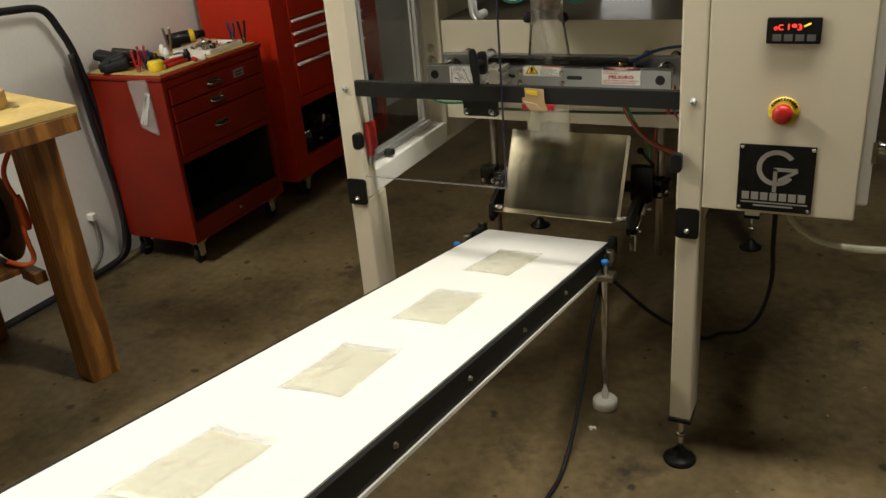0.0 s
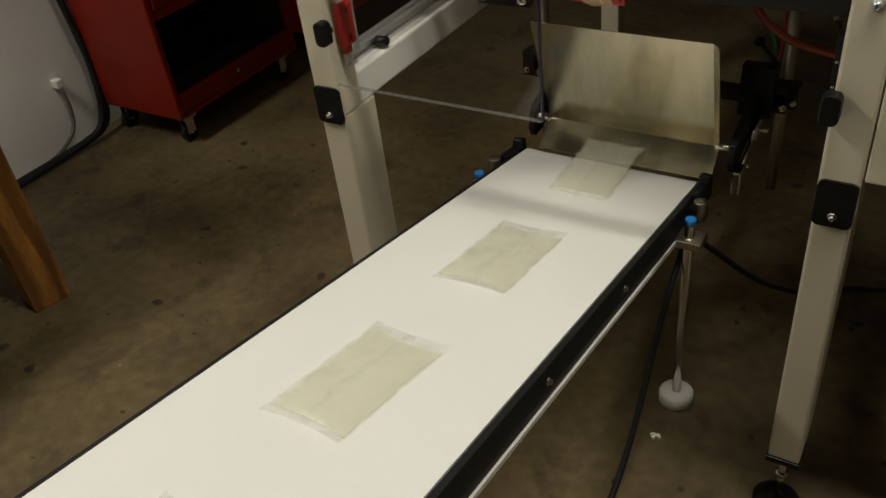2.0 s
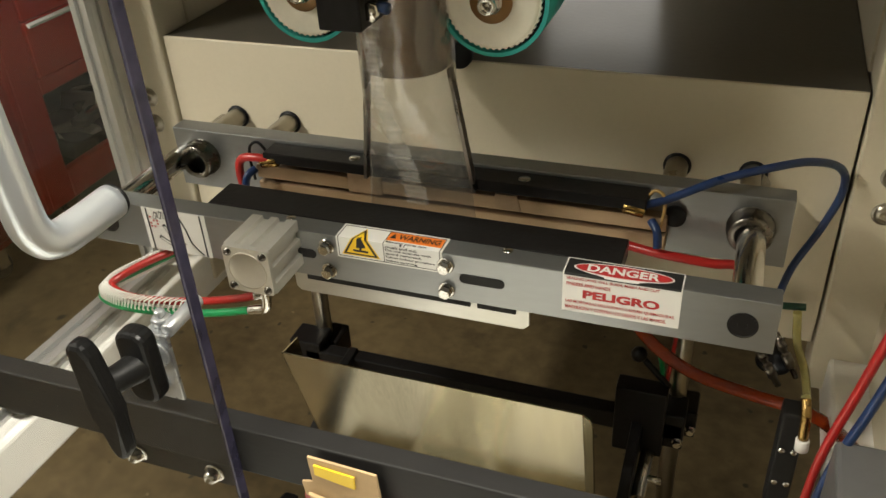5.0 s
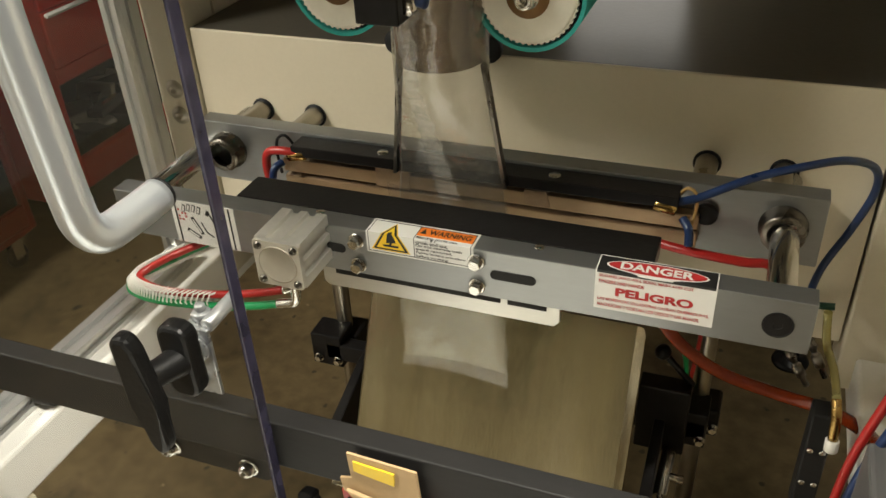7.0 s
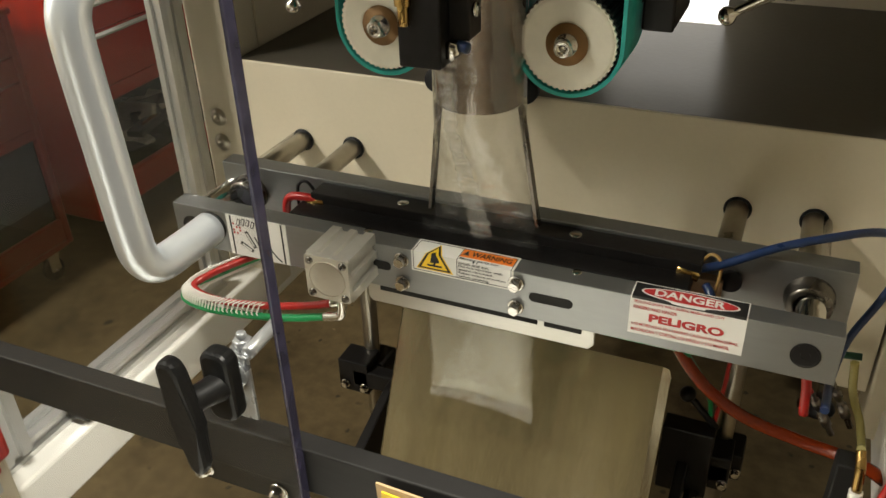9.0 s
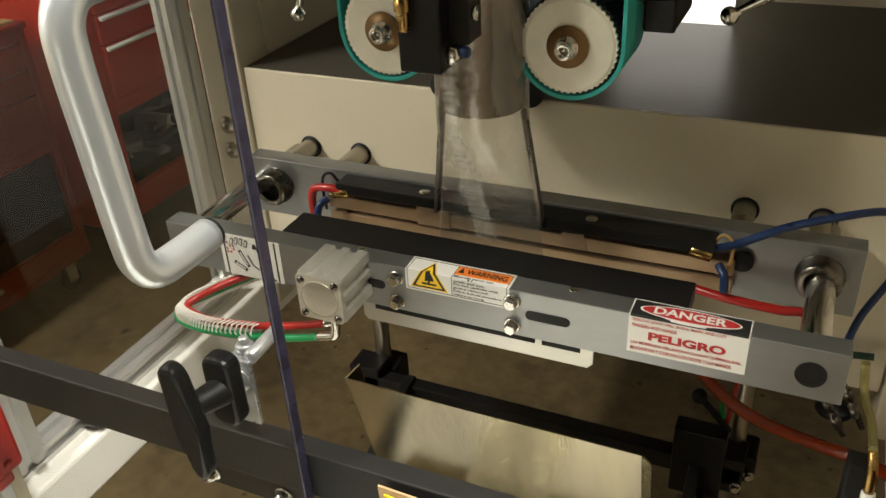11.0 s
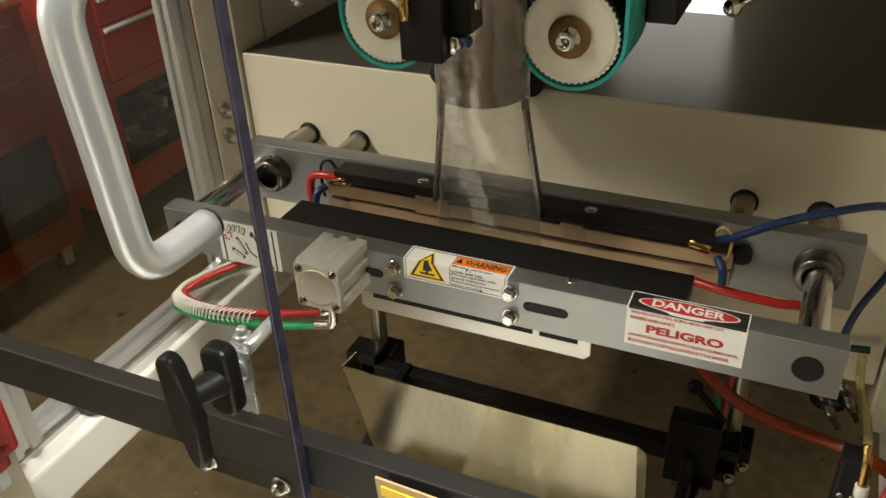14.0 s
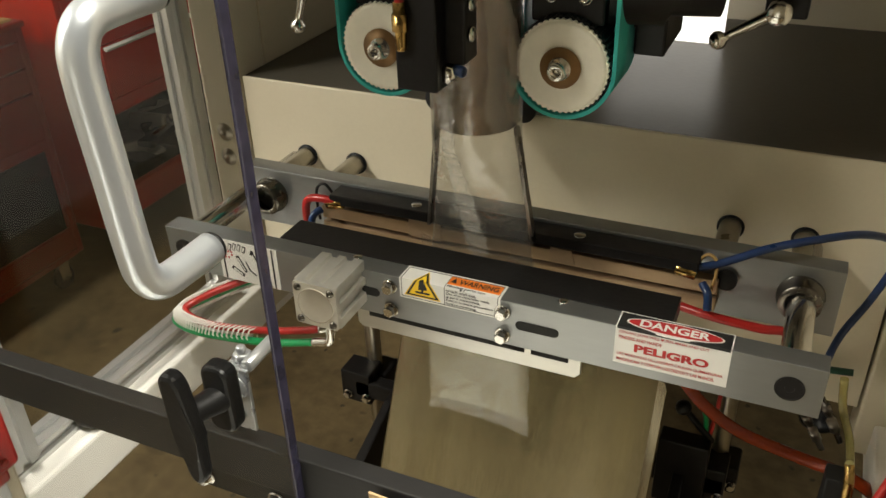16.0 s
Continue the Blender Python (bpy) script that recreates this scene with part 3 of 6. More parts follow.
part("temperature_display", bm, [BLACK, GREY_PAD, DIGITS, AMBER], cab, "black digital temperature controller with glowing red digits")
bm = nb()
c = Vector((0.545, 0, 0.84))
lathe(bm, c, c + Vector((0, -1, 0)), [(0, 0.0265), (0.002, 0.0265), (0.002, 0.0)], 36)
stop = part("emergency_stop", bm, YELLOW, cab, "yellow ring with red emergency stop button")
bm = nb()
lathe(bm, c - Vector((0, 0.002, 0)), c + Vector((0, -1, 0)), [(0, 0.013), (0.012, 0.013), (0.013, 0.0175), (0.022, 0.018), (0.029, 0.015), (0.031, 0.008), (0.031, 0)], 30)
part("stop_button", bm, RED, stop, "red mushroom button")
bm = nb()
for i in range(11):
    a = radians(28 + i * 12.4)
    obox(bm, (c.x + 0.0225 * math.cos(a), -0.0024, c.z + 0.0225 * math.sin(a)), (0.0035, 0.0006, 0.005), (0, 90 - math.degrees(a), 0))
part("stop_lettering", bm, INK, stop)
bm = prism(nb(), rounded(0.4745, 0.607, 0.646, 0.776, 0.002), "y", -0.003, 0.0, mi=0)
n = 40
ring = []
for i in range(n + 1):
    a = radians(35 + 290 * i / n)
    ring.append((math.cos(a), math.sin(a)))
for r0, r1, sx in ((0.026, 0.035, 1.0),):
    for (c0, s0), (c1, s1) in zip(ring, ring[1:]):
        f = bm.faces.new([bm.verts.new((0.5415 + sx * r * c_, -0.0036, 0.7325 + r * s_)) for r, c_, s_ in ((r0, c0, s0), (r1, c0, s0), (r1, c1, s1), (r0, c1, s1))])
        f.material_index = 1
box(bm, 0.5365, 0.5435, -0.0045, -0.003, 0.685, 0.732, mi=1)
box(bm, 0.5365, 0.578, -0.0045, -0.003, 0.7265, 0.733, mi=1)
obox(bm, (0.562, -0.0037, 0.7185), (0.038, 0.0014, 0.006), (0, -32, 0), mi=1)
for i in range(7):
    box(bm, 0.4835 + i * 0.0165, 0.4965 + i * 0.0165, -0.0045, -0.003, 0.668, 0.683, mi=1)
box(bm, 0.482, 0.6, -0.004, -0.003, 0.6615, 0.664, mi=1)
box(bm, 0.505, 0.575, -0.004, -0.003, 0.655, 0.658, mi=1)
part("maker_plate", bm, [BLACK, EXTRUSION], cab, "black plate with a raised silver emblem")
for x in (0.48, 0.602):
    for z in (0.6515, 0.7705):
        screw("plate_rivet", cab, x, -0.003, z, 0.003, h=0.003, hexed=False)

# black clamping knobs on both posts
for x, s in ((-0.354, -1), (0.361, 1)):
    bm = nb()
    prism(bm, rounded(x - 0.011, x + 0.011, 0.715, 0.753, 0.008), "y", -0.022, -0.004, 0.002)
    cyl(bm, (x, -0.004, 0.734), (x, 0.004, 0.734), 0.007, 14)
    part("post_knob", bm, BLACK, machine, "black plastic clamping knob")
bm = box(nb(), -0.352, -0.337, 0.012, 0.046, 0.7, 0.768, 0.005)
box(bm, -0.35, -0.34, 0.016, 0.034, 0.688, 0.702, 0.003)
for z in (0.756, 0.712):
    cyl(bm, (-0.337, 0.03, z), (-0.334, 0.03, z), 0.004, 10)
part("switch_pins", box(nb(), -0.349, -0.343, 0.018, 0.03, 0.668, 0.6885, 0.001), ZINC, machine)
part("door_switch", bm, RED, machine, "red plastic guard door switch")

# clear front door over the open half, with its handle and T latch
door = part("guard_door", box(nb(), -0.352, 0.0, -0.006, 0.0015, 0.646, 1.62), ACRYLIC, machine, "clear acrylic front door")
door.visible_shadow = False
part("door_edge", box(nb(), 0.0002, 0.0024, -0.006, 0.0015, 0.646, 1.62, 0.0006), ACRYLIC_EDGE, door, "dark violet cut edge of the acrylic")
part("door_bottom_edge", box(nb(), -0.352, 0.0, -0.0058, 0.0013, 0.6448, 0.646), FROSTED_EDGE, door, "pale cut lower edge of the acrylic")
bm = nb()
tube(bm, [(-0.0245, -0.009, 1.018), (-0.0246, -0.03, 1.018), (-0.025, -0.047, 1.0195), (-0.0262, -0.0545, 1.028), (-0.0266, -0.0565, 1.043), (-0.0288, -0.0565, 1.08), (-0.031, -0.0565, 1.122), (-0.031, -0.0545, 1.137), (-0.03, -0.047, 1.1455), (-0.0296, -0.03, 1.147), (-0.0295, -0.009, 1.147)], 0.0084, 24, 6)
part("pull_handle", bm, SATIN_ALU, door, "satin aluminium U-shaped pull handle")
for x, z in ((-0.0245, 1.018), (-0.0295, 1.147)):
    bm = nb()
    cyl(bm, (x, -0.0092, z), (x, -0.006, z), 0.0081, 20)
    part("handle_collar", bm, BLACK, door, "black collar under the handle")
bm = nb()
prism(bm, [(-0.05, 0.948), (-0.047, 0.953), (-0.039, 0.953), (-0.035, 0.946), (-0.031, 0.91), (-0.0315, 0.882), (-0.034, 0.876), (-0.04, 0.876), (-0.043, 0.882), (-0.047, 0.91)], "y", -0.043, -0.033, 0.003)
lathe(bm, (-0.041, -0.036, 0.921), (-0.034, -0.016, 0.92), [(0, 0.008), (0.01, 0.0075), (0.02, 0.0085), (0.023, 0.0085)], 16)
prism(bm, rounded(-0.0435, -0.0245, 0.8955, 0.9425, 0.007), "y", -0.0175, -0.006, 0.0025)
part("t_latch", bm, BLACK, door, "black plastic T-handle latch")
bm = nb()
box(bm, -0.044, -0.028, 0.0035, 0.006, 0.88, 0.926, 0.0006)
box(bm, -0.044, -0.028, 0.006, 0.02, 0.9235, 0.926)
cyl(bm, (-0.037, 0.013, 0.926), (-0.037, 0.013, 0.9315), 0.0058, 6)
cyl(bm, (-0.037, 0.013, 0.9315), (-0.037, 0.013, 0.936), 0.003, 10)
cyl(bm, (-0.0295, 0.006, 0.9275), (-0.029, 0.036, 0.9285), 0.0042, 14)
cyl(bm, (-0.038, 0.0035, 0.913), (-0.038, 0.0015, 0.913), 0.009, 18)
cyl(bm, (-0.038, 0.0035, 0.892), (-0.038, 0.0015, 0.892), 0.0045, 12)
part("latch_bracket", bm, ZINC, door, "zinc plated latch bracket")

# reflector clip with a taped piece of card on the crossbeam
for x in (0.044, 0.092):
    bm = box(nb(), x, x + 0.022, -0.002, 0.0018, 0.8215, 0.8345, 0.0008)
    for k in (0.005, 0.017):
        cyl(bm, (x + k, -0.0022, 0.8275), (x + k, -0.0026, 0.8275), 0.002, 8, mi=1)
    part("red_clip", bm, [RED, INK], machine, "small red plastic clip")
bm = nb()
prism(bm, [(0.052, 0.868), (0.0925, 0.866), (0.094, 0.84), (0.1, 0.823), (0.088, 0.82), (0.075, 0.818), (0.063, 0.822), (0.058, 0.833), (0.047, 0.837), (0.046, 0.847), (0.053, 0.849)], "y", -0.0045, -0.003)
card = part("card_piece", bm, CARDBOARD, machine, "creased scrap of brown card taped to the beam")
bm = nb()
prism(bm, [(0.056, 0.864), (0.08, 0.862), (0.0795, 0.853), (0.066, 0.855), (0.056, 0.857)], "y", -0.006, -0.0048)
part("tape_strip", bm, YELLOW, card, "strip of yellow tape")
bm = nb()
prism(bm, [(0.05, 0.842), (0.078, 0.836), (0.09, 0.823), (0.072, 0.822), (0.06, 0.826)], "y", -0.008, -0.0052, 0.001)
part("card_flap", bm, CARDBOARD, card)

# ---------------------------------------------------------------- sealing jaws
JZ = 0.828
bm = nb()
box(bm, -0.303, 0.2915, 0.237, 0.2575, 0.801, 0.845, 0.0008)
front_jaw = part("front_jaw", bm, ALU, machine, "milled aluminium front sealing jaw bar", own=(0, 0.237, JZ))
FJ = 0.237
part("jaw_cover", box(nb(), -0.186, 0.177, FJ + 0.0208, FJ + 0.058, 0.829, 0.8452, 0.001), ANOD_BLACK, front_jaw, "black jaw block")
part("jaw_face", box(nb(), -0.182, 0.174, FJ + 0.0208, FJ + 0.058, 0.809, 0.8285, 0.001), BRONZE, front_jaw, "bronze sealing face")
for x in (-0.1, 0.09):
    bm = nb()
    cyl(bm, (x, FJ + 0.016, 0.8448), (x, FJ + 0.016, 0.8462), 0.0042, 14)
    part("set_screw", bm, CHROME, front_jaw)
for x in (-0.283, 0.268):
    bm = nb()
    lathe(bm, (x, FJ, 0.823), (x, -1, 0.823), [(-0.001, 0.0108), (0.0009, 0.0108), (0.0009, 0.0098), (0.0006, 0.0096), (0.0006, 0.0036), (0.0002, 0.0034), (0.0002, 0)], 24)
    for f in bm.faces:
        f.smooth = False
    part("end_bolt", bm, ANOD_BLACK, front_jaw, "black recessed end bolt")
    cyl_ = nb()
    cyl(cyl_, (x, FJ + 0.018, 0.8295), (x, 0.44, 0.8295), 0.0112, 24)
    part("guide_shaft", cyl_, CHROME, front_jaw, "polished steel guide shaft")
for x in (-0.06, 0.044):
    for z in (0.834, 0.8105):
        screw("hex_bolt", front_jaw, x, FJ, z, 0.0052, CHROME, h=0.006)
# Slots are proud near-black plates: the shade inside is painted, not cut.
for a, b in ((-0.092, -0.071), (0.055, 0.092)):
    part("slot", prism(nb(), rounded(a, b, 0.8195, 0.828, 0.0042), "y", FJ - 0.0006, FJ + 0.002), SHADE_BLACK, front_jaw, "milled slot, its shade drawn as a raised near-black plate")
bm = nb()
prism(bm, [(-0.098, 0.8005), (-0.098, 0.784), (-0.094, 0.78), (0.106, 0.78), (0.111, 0.785), (0.111, 0.8005)], "y", FJ + 0.004, FJ + 0.0065, 0.0006)
box(bm, -0.094, 0.106, FJ + 0.0066, FJ + 0.05, 0.7795, 0.782, 0.0006)
part("blade_guard", bm, BRIGHT_ALU, front_jaw, "bent aluminium plate under the jaw bar")
# Near-black strips paint the shade in the gap above the guard.
for a, b in ((-0.085, 0.062), (0.068, 0.1)):
    part("blade_gap_shade", box(nb(), a, b, FJ + 0.0028, FJ + 0.0042, 0.7945, 0.7995), SHADE_BLACK, front_jaw)
# pneumatic cylinder on the bar
cx0, cx1, cz0, cz1, cy = -0.126, -0.0845, 0.8125, 0.8545, 0.187
out = []
for (a0, b0), (a1, b1) in (((cx0, cz0), (cx1, cz0)), ((cx1, cz0), (cx1, cz1)), ((cx1, cz1), (cx0, cz1)), ((cx0, cz1), (cx0, cz0))):
    inx, inz = (cx0 + cx1) / 2 - (a0 + a1) / 2, (cz0 + cz1) / 2 - (b0 + b1) / 2
    L = math.hypot(inx, inz)
    inx, inz = inx / L * 0.0035, inz / L * 0.0035
    for t, s in ((0.0, 0), (0.22, 0), (0.24, 1), (0.4, 1), (0.42, 0), (0.58, 0), (0.6, 1), (0.76, 1), (0.78, 0)):
        out.append((a0 + (a1 - a0) * t + inx * s, b0 + (b1 - b0) * t + inz * s))
bm = prism(nb(), out, "y", cy + 0.004, FJ)
prism(bm, rounded(cx0, cx1, cz0, cz1, 0.003), "y", cy, cy + 0.005)
air = part("air_cylinder", bm, CYL_ALU, front_jaw, "square aluminium air cylinder with grooved sides")
bm = nb()
mid = ((cx0 + cx1) / 2, (cz0 + cz1) / 2)
lathe(bm, (mid[0], cy, mid[1]), (mid[0], -1, mid[1]), [(0, 0.0172), (0.001, 0.0168), (0.0004, 0.016), (0.0004, 0)], 32)
part("cylinder_cap", bm, CYL_CAP, air, "tan anodised round end cap")
for x in (cx0 + 0.005, cx1 - 0.005):
    for z in (cz0 + 0.005, cz1 - 0.005):
        bm = nb()
        lathe(bm, (x, cy, z), (x, -1, z), [(0, 0.0036), (0.0005, 0.0036), (0.0005, 0.0029), (0.0022, 0.0027), (0.0022, 0.0014), (0.0006, 0.0013), (0.0006, 0)], 14)
        part("corner_bolt", bm, COLLAR, air, "dark steel corner bolt")
bm = nb()
tube(bm, [(-0.1, 0.197, 0.814), (-0.1, 0.197, 0.8), (-0.103, 0.197, 0.79), (-0.113, 0.197, 0.7865), (-0.119, 0.197, 0.7845)], 0.0042, 10)
tube(bm, [(-0.1, 0.214, 0.814), (-0.101, 0.211, 0.804), (-0.105, 0.205, 0.799), (-0.115, 0.202, 0.7965)], 0.004, 10)
part("elbow_fitting", bm, CHROME, air, "chrome elbow air fittings")

# labels on the bar, folded over its top edge
def fold(bm, z0):
    """Bend a flat label on the bar's front back over the top edge at z0."""
    bmesh.ops.bisect_plane(bm, geom=bm.verts[:] + bm.edges[:] + bm.faces[:], plane_co=(0, 0, z0), plane_no=(0, 0, 1))
    for v in bm.verts:
        if v.co.z > z0 + 1e-6:
            v.co.y, v.co.z = FJ + (v.co.z - z0) * 1.36, z0 + (FJ - v.co.y)
        elif v.co.z > z0 - 1e-6:
            v.co.z += FJ - v.co.y
    return bm


ly = FJ - 0.0007
bm = box(nb(), 0.1375, 0.2245, ly, FJ, 0.8105, 0.8595, mi=0)
box(bm, 0.1385, 0.2235, ly - 0.0002, ly, 0.8435, 0.8586, mi=1)
n = 36
for sx, sz, k, yy in ((0.037, 0.0064, 0, ly - 0.0004), (0.0355, 0.0055, 2, ly - 0.0006)):
    f = bm.faces.new([bm.verts.new((0.181 + sx * math.cos(2 * math.pi * i / n), yy, 0.851 + sz * math.sin(2 * math.pi * i / n))) for i in range(n)])
    f.material_index = k
lettering(bm, "DANGER", 0.1545, ly - 0.0009, 0.8476, 0.0068, 0, 0.053, 0.03)
lettering(bm, "SEALING JAWS WILL BURN, MASH AND CUT", 0.1405, ly - 0.0003, 0.8394, 0.0031, 2, 0.068, 0.022)
lettering(bm, "FINGERS AND HANDS", 0.1405, ly - 0.0003, 0.8346, 0.0031, 2, 0.033, 0.022)
lettering(bm, "PELIGRO", 0.153, ly - 0.0003, 0.8243, 0.0076, 2, 0.0565, 0.045)
lettering(bm, "LAS MORDAZAS SELLADORAS CAUSAN QUEMADURAS,", 0.1402, ly - 0.0003, 0.8184, 0.0031, 2, 0.081, 0.022)
lettering(bm, "MACHUCAN Y CORTAN LOS DEDOS Y LAS MANOS.", 0.1402, ly - 0.0003, 0.8134, 0.0031, 2, 0.075, 0.022)
part("danger_label", fold(bm, 0.845), [PAPER, INK, RED_INK], front_jaw, "white danger label with black and red lettering")
bm = box(nb(), -0.0505, 0.0415, ly, FJ, 0.826, 0.8595, mi=0)
for x0, x1, z0, z1 in ((-0.0488, 0.0398, 0.8276, 0.8281), (-0.0488, 0.0398, 0.8576, 0.8581), (-0.0488, -0.0483, 0.8281, 0.8576), (0.0393, 0.0398, 0.8281, 0.8576), (-0.0086, -0.0081, 0.8281, 0.8576)):
    box(bm, x0, x1, ly - 0.0002, ly, z0, z1, mi=1)
for pts, k, d in ((((-0.0462, 0.8296), (-0.0118, 0.8296), (-0.029, 0.8568)), 4, 0.0002), (((-0.0444, 0.8306), (-0.0136, 0.8306), (-0.029, 0.8552)), 1, 0.0004), (((-0.0413, 0.8322), (-0.0167, 0.8322), (-0.029, 0.8522)), 4, 0.0006)):
    f = bm.faces.new([bm.verts.new((x, ly - d, z)) for x, z in pts])
    f.material_index = k
for q in (((-0.035, 0.834), (-0.022, 0.834), (-0.0215, 0.836), (-0.0355, 0.836)), ((-0.0325, 0.8375), (-0.024, 0.8385), (-0.0245, 0.841), (-0.028, 0.8465), (-0.031, 0.8455), (-0.032, 0.841)), ((-0.03, 0.836), (-0.028, 0.836), (-0.027, 0.839), (-0.029, 0.839))):
    f = bm.faces.new([bm.verts.new((x, ly - 0.0008, z)) for x, z in q])
    f.material_index = 1
box(bm, -0.0078, 0.039, ly - 0.0003, ly, 0.8485, 0.8572, mi=3)
lettering(bm, "WARNING", 0.0012, ly - 0.0006, 0.8502, 0.0052, 1, 0.0355, 0.02)
f = bm.faces.new([bm.verts.new((x, ly - 0.0006, z)) for x, z in ((-0.0062, 0.8504), (-0.0007, 0.8504), (-0.0034, 0.8558))])
f.material_index = 1
for i, (s, w) in enumerate((("Moving parts can", 0.0345), ("crush and cut.", 0.0275), ("Do not operate with", 0.039), ("guard removed.", 0.031), ("Follow lockout procedure", 0.042), ("before servicing.", 0.0275))):
    lettering(bm, s, -0.0068, ly - 0.0003, 0.8449 - i * 0.0033, 0.0027, 1, w, 0.022)
part("warning_label", fold(bm, 0.845), [PAPER, INK, RED_INK, ORANGE_INK, YELLOW_INK], front_jaw, "white warning label with yellow triangle and orange band")
bm = box(nb(), -0.2415, -0.1765, ly, FJ, 0.8015, 0.8445, mi=0)
for x in (-0.2375, -0.182):
    box(bm, x, x + 0.0015, ly - 0.0003, ly, 0.802, 0.844, mi=1)
for (x0, z0), (x1, z1), w in (((-0.221, 0.829), (-0.213, 0.8135), 0.0034), ((-0.228, 0.816), (-0.216, 0.809), 0.0036), ((-0.203, 0.838), (-0.1985, 0.827), 0.0013), ((-0.2045, 0.834), (-0.203, 0.838), 0.003), ((-0.1985, 0.827), (-0.195, 0.814), 0.0013), ((-0.195, 0.814), (-0.19, 0.808), 0.0013), ((-0.19, 0.808), (-0.185, 0.8035), 0.0013), ((-0.212, 0.825), (-0.208, 0.816), 0.0012), ((-0.208, 0.816), (-0.202, 0.812), 0.0012)):
    a = math.degrees(math.atan2(z1 - z0, x1 - x0))
    obox(bm, ((x0 + x1) / 2, ly - 0.0003, (z0 + z1) / 2), (math.hypot(x1 - x0, z1 - z0) + 0.001, 0.0004, w), (0, -a, 0), mi=1)
    if w > 0.003:
        obox(bm, ((x0 + x1) / 2, ly - 0.0006, (z0 + z1) / 2), (math.hypot(x1 - x0, z1 - z0) - 0.003, 0.0004, w - 0.002), (0, -a, 0), mi=0)
for i in range(4):
    obox(bm, (-0.228 + i * 0.0052, ly - 0.0003, 0.8395 - 0.0012 * abs(i - 1.5)), (0.0034, 0.0004, 0.0075), (0, 20, 0), mi=1)
    obox(bm, (-0.228 + i * 0.0052, ly - 0.0006, 0.8395 - 0.0012 * abs(i - 1.5)), (0.0018, 0.0004, 0.0055), (0, 20, 0), mi=0)
for i in range(7):
    obox(bm, (-0.234 + 0.0035 * (i % 3), ly - 0.0003, 0.826 + 0.0032 * (i // 2)), (0.0018, 0.0004, 0.0018), mi=2)
part("pinch_label", bm, [PAPER, INK, RED_INK], front_jaw, "white label with a pinched hand sign")

# rear jaw
RJ = 0.345
bm = box(nb(), -0.293, 0.297, RJ, RJ + 0.02, 0.808, 0.872, 0.001)
rear_jaw = part("rear_jaw", bm, ALU, machine, "milled aluminium rear sealing jaw bar", own=(0, RJ, JZ))
part("jaw_cover", box(nb(), -0.176, 0.183, RJ - 0.024, RJ, 0.8585, 0.869, 0.001), ANOD_BLACK, rear_jaw, "black jaw block")
part("jaw_face", box(nb(), -0.194, 0.2, RJ - 0.0115, RJ, 0.834, 0.848, 0.0012), BRONZE, rear_jaw, "upper bronze sealing face")
part("jaw_face", box(nb(), -0.194, 0.2, RJ - 0.0115, RJ, 0.815, 0.83, 0.0012), BRONZE, rear_jaw, "lower bronze sealing face")
part("release_cloth", box(nb(), -0.095, -0.06, RJ - 0.0125, RJ - 0.001, 0.8325, 0.853, 0.0008), PTFE, rear_jaw, "brown release cloth on the jaw")
part("release_cloth", prism(nb(), [(0.05, 0.836), (0.074, 0.836), (0.07, 0.851), (0.05, 0.851)], "y", RJ - 0.0125, RJ - 0.001), PTFE, rear_jaw, "brown release cloth on the jaw")
for x in (-0.262, 0.266):
    bm = nb()
    lathe(bm, (x, RJ, 0.843), (x, -1, 0.843), [(0, 0.0195), (0.004, 0.0195), (0.005, 0.0178), (0.014, 0.0178), (0.016, 0.0165), (0.016, 0.0118)], 28)
    part("bearing_collar", bm, COLLAR, rear_jaw, "steel linear bearing collar")
for x in (-0.275, -0.211, 0.196, 0.263):
    bm = nb()
    cyl(bm, (x, RJ + 0.018, 0.8465), (x, 0.5, 0.8465), 0.0102, 22)
    part("push_rod", bm, DULL_STEEL, rear_jaw, "worn steel push rod")
for x, y in ((0.077, RJ - 0.012), (-0.085, RJ - 0.012)):
    bm = nb()
    cyl(bm, (x, y, 0.868), (x, y, 0.8695), 0.0055, 14)
    part("set_screw", bm, CHROME, rear_jaw)
for x, s in ((-0.175, 1), (0.176, -1)):
    bm = nb()
    cyl(bm, (x - s * 0.006, RJ - 0.02, 0.857), (x + s * 0.012, RJ - 0.02, 0.86), 0.0062, 6)
    part("brass_fitting", bm, BRASS, rear_jaw, "brass hose fitting")
    bm = nb()
    tube(bm, [(x - s * 0.004, RJ - 0.01, 0.862), (x - s * 0.012, RJ - 0.012, 0.873), (x - s * 0.02, RJ - 0.014, 0.869), (x - s * 0.021, RJ - 0.016, 0.855), (x - s * 0.018, RJ - 0.018, 0.835)], 0.0015, 8)
    part("lead_wire", bm, TAPE if s < 0 else RUBBER, rear_jaw)
    bm = nb()
    tube(bm, [(x - s * 0.012, RJ - 0.022, 0.85), (x - s * 0.018, RJ - 0.03, 0.845), (x - s * 0.02, RJ - 0.034, 0.832)], 0.0038, 8)
    part("blue_terminal", bm, BLUE, rear_jaw)
bm = nb()
cyl(bm, (0.205, RJ, 0.846), (0.205, RJ - 0.006, 0.846), 0.0095, 18)
part("black_grommet", bm, RUBBER, rear_jaw)
bm = nb()
tube(bm, [(-0.165, RJ - 0.02, 0.859), (-0.185, RJ - 0.022, 0.862), (-0.202, RJ - 0.022, 0.858), (-0.208, RJ - 0.02, 0.84), (-0.205, RJ - 0.02, 0.815)], 0.0042, 10)
part("red_tube", bm, RED, rear_jaw, "red air tube")
bm = nb()
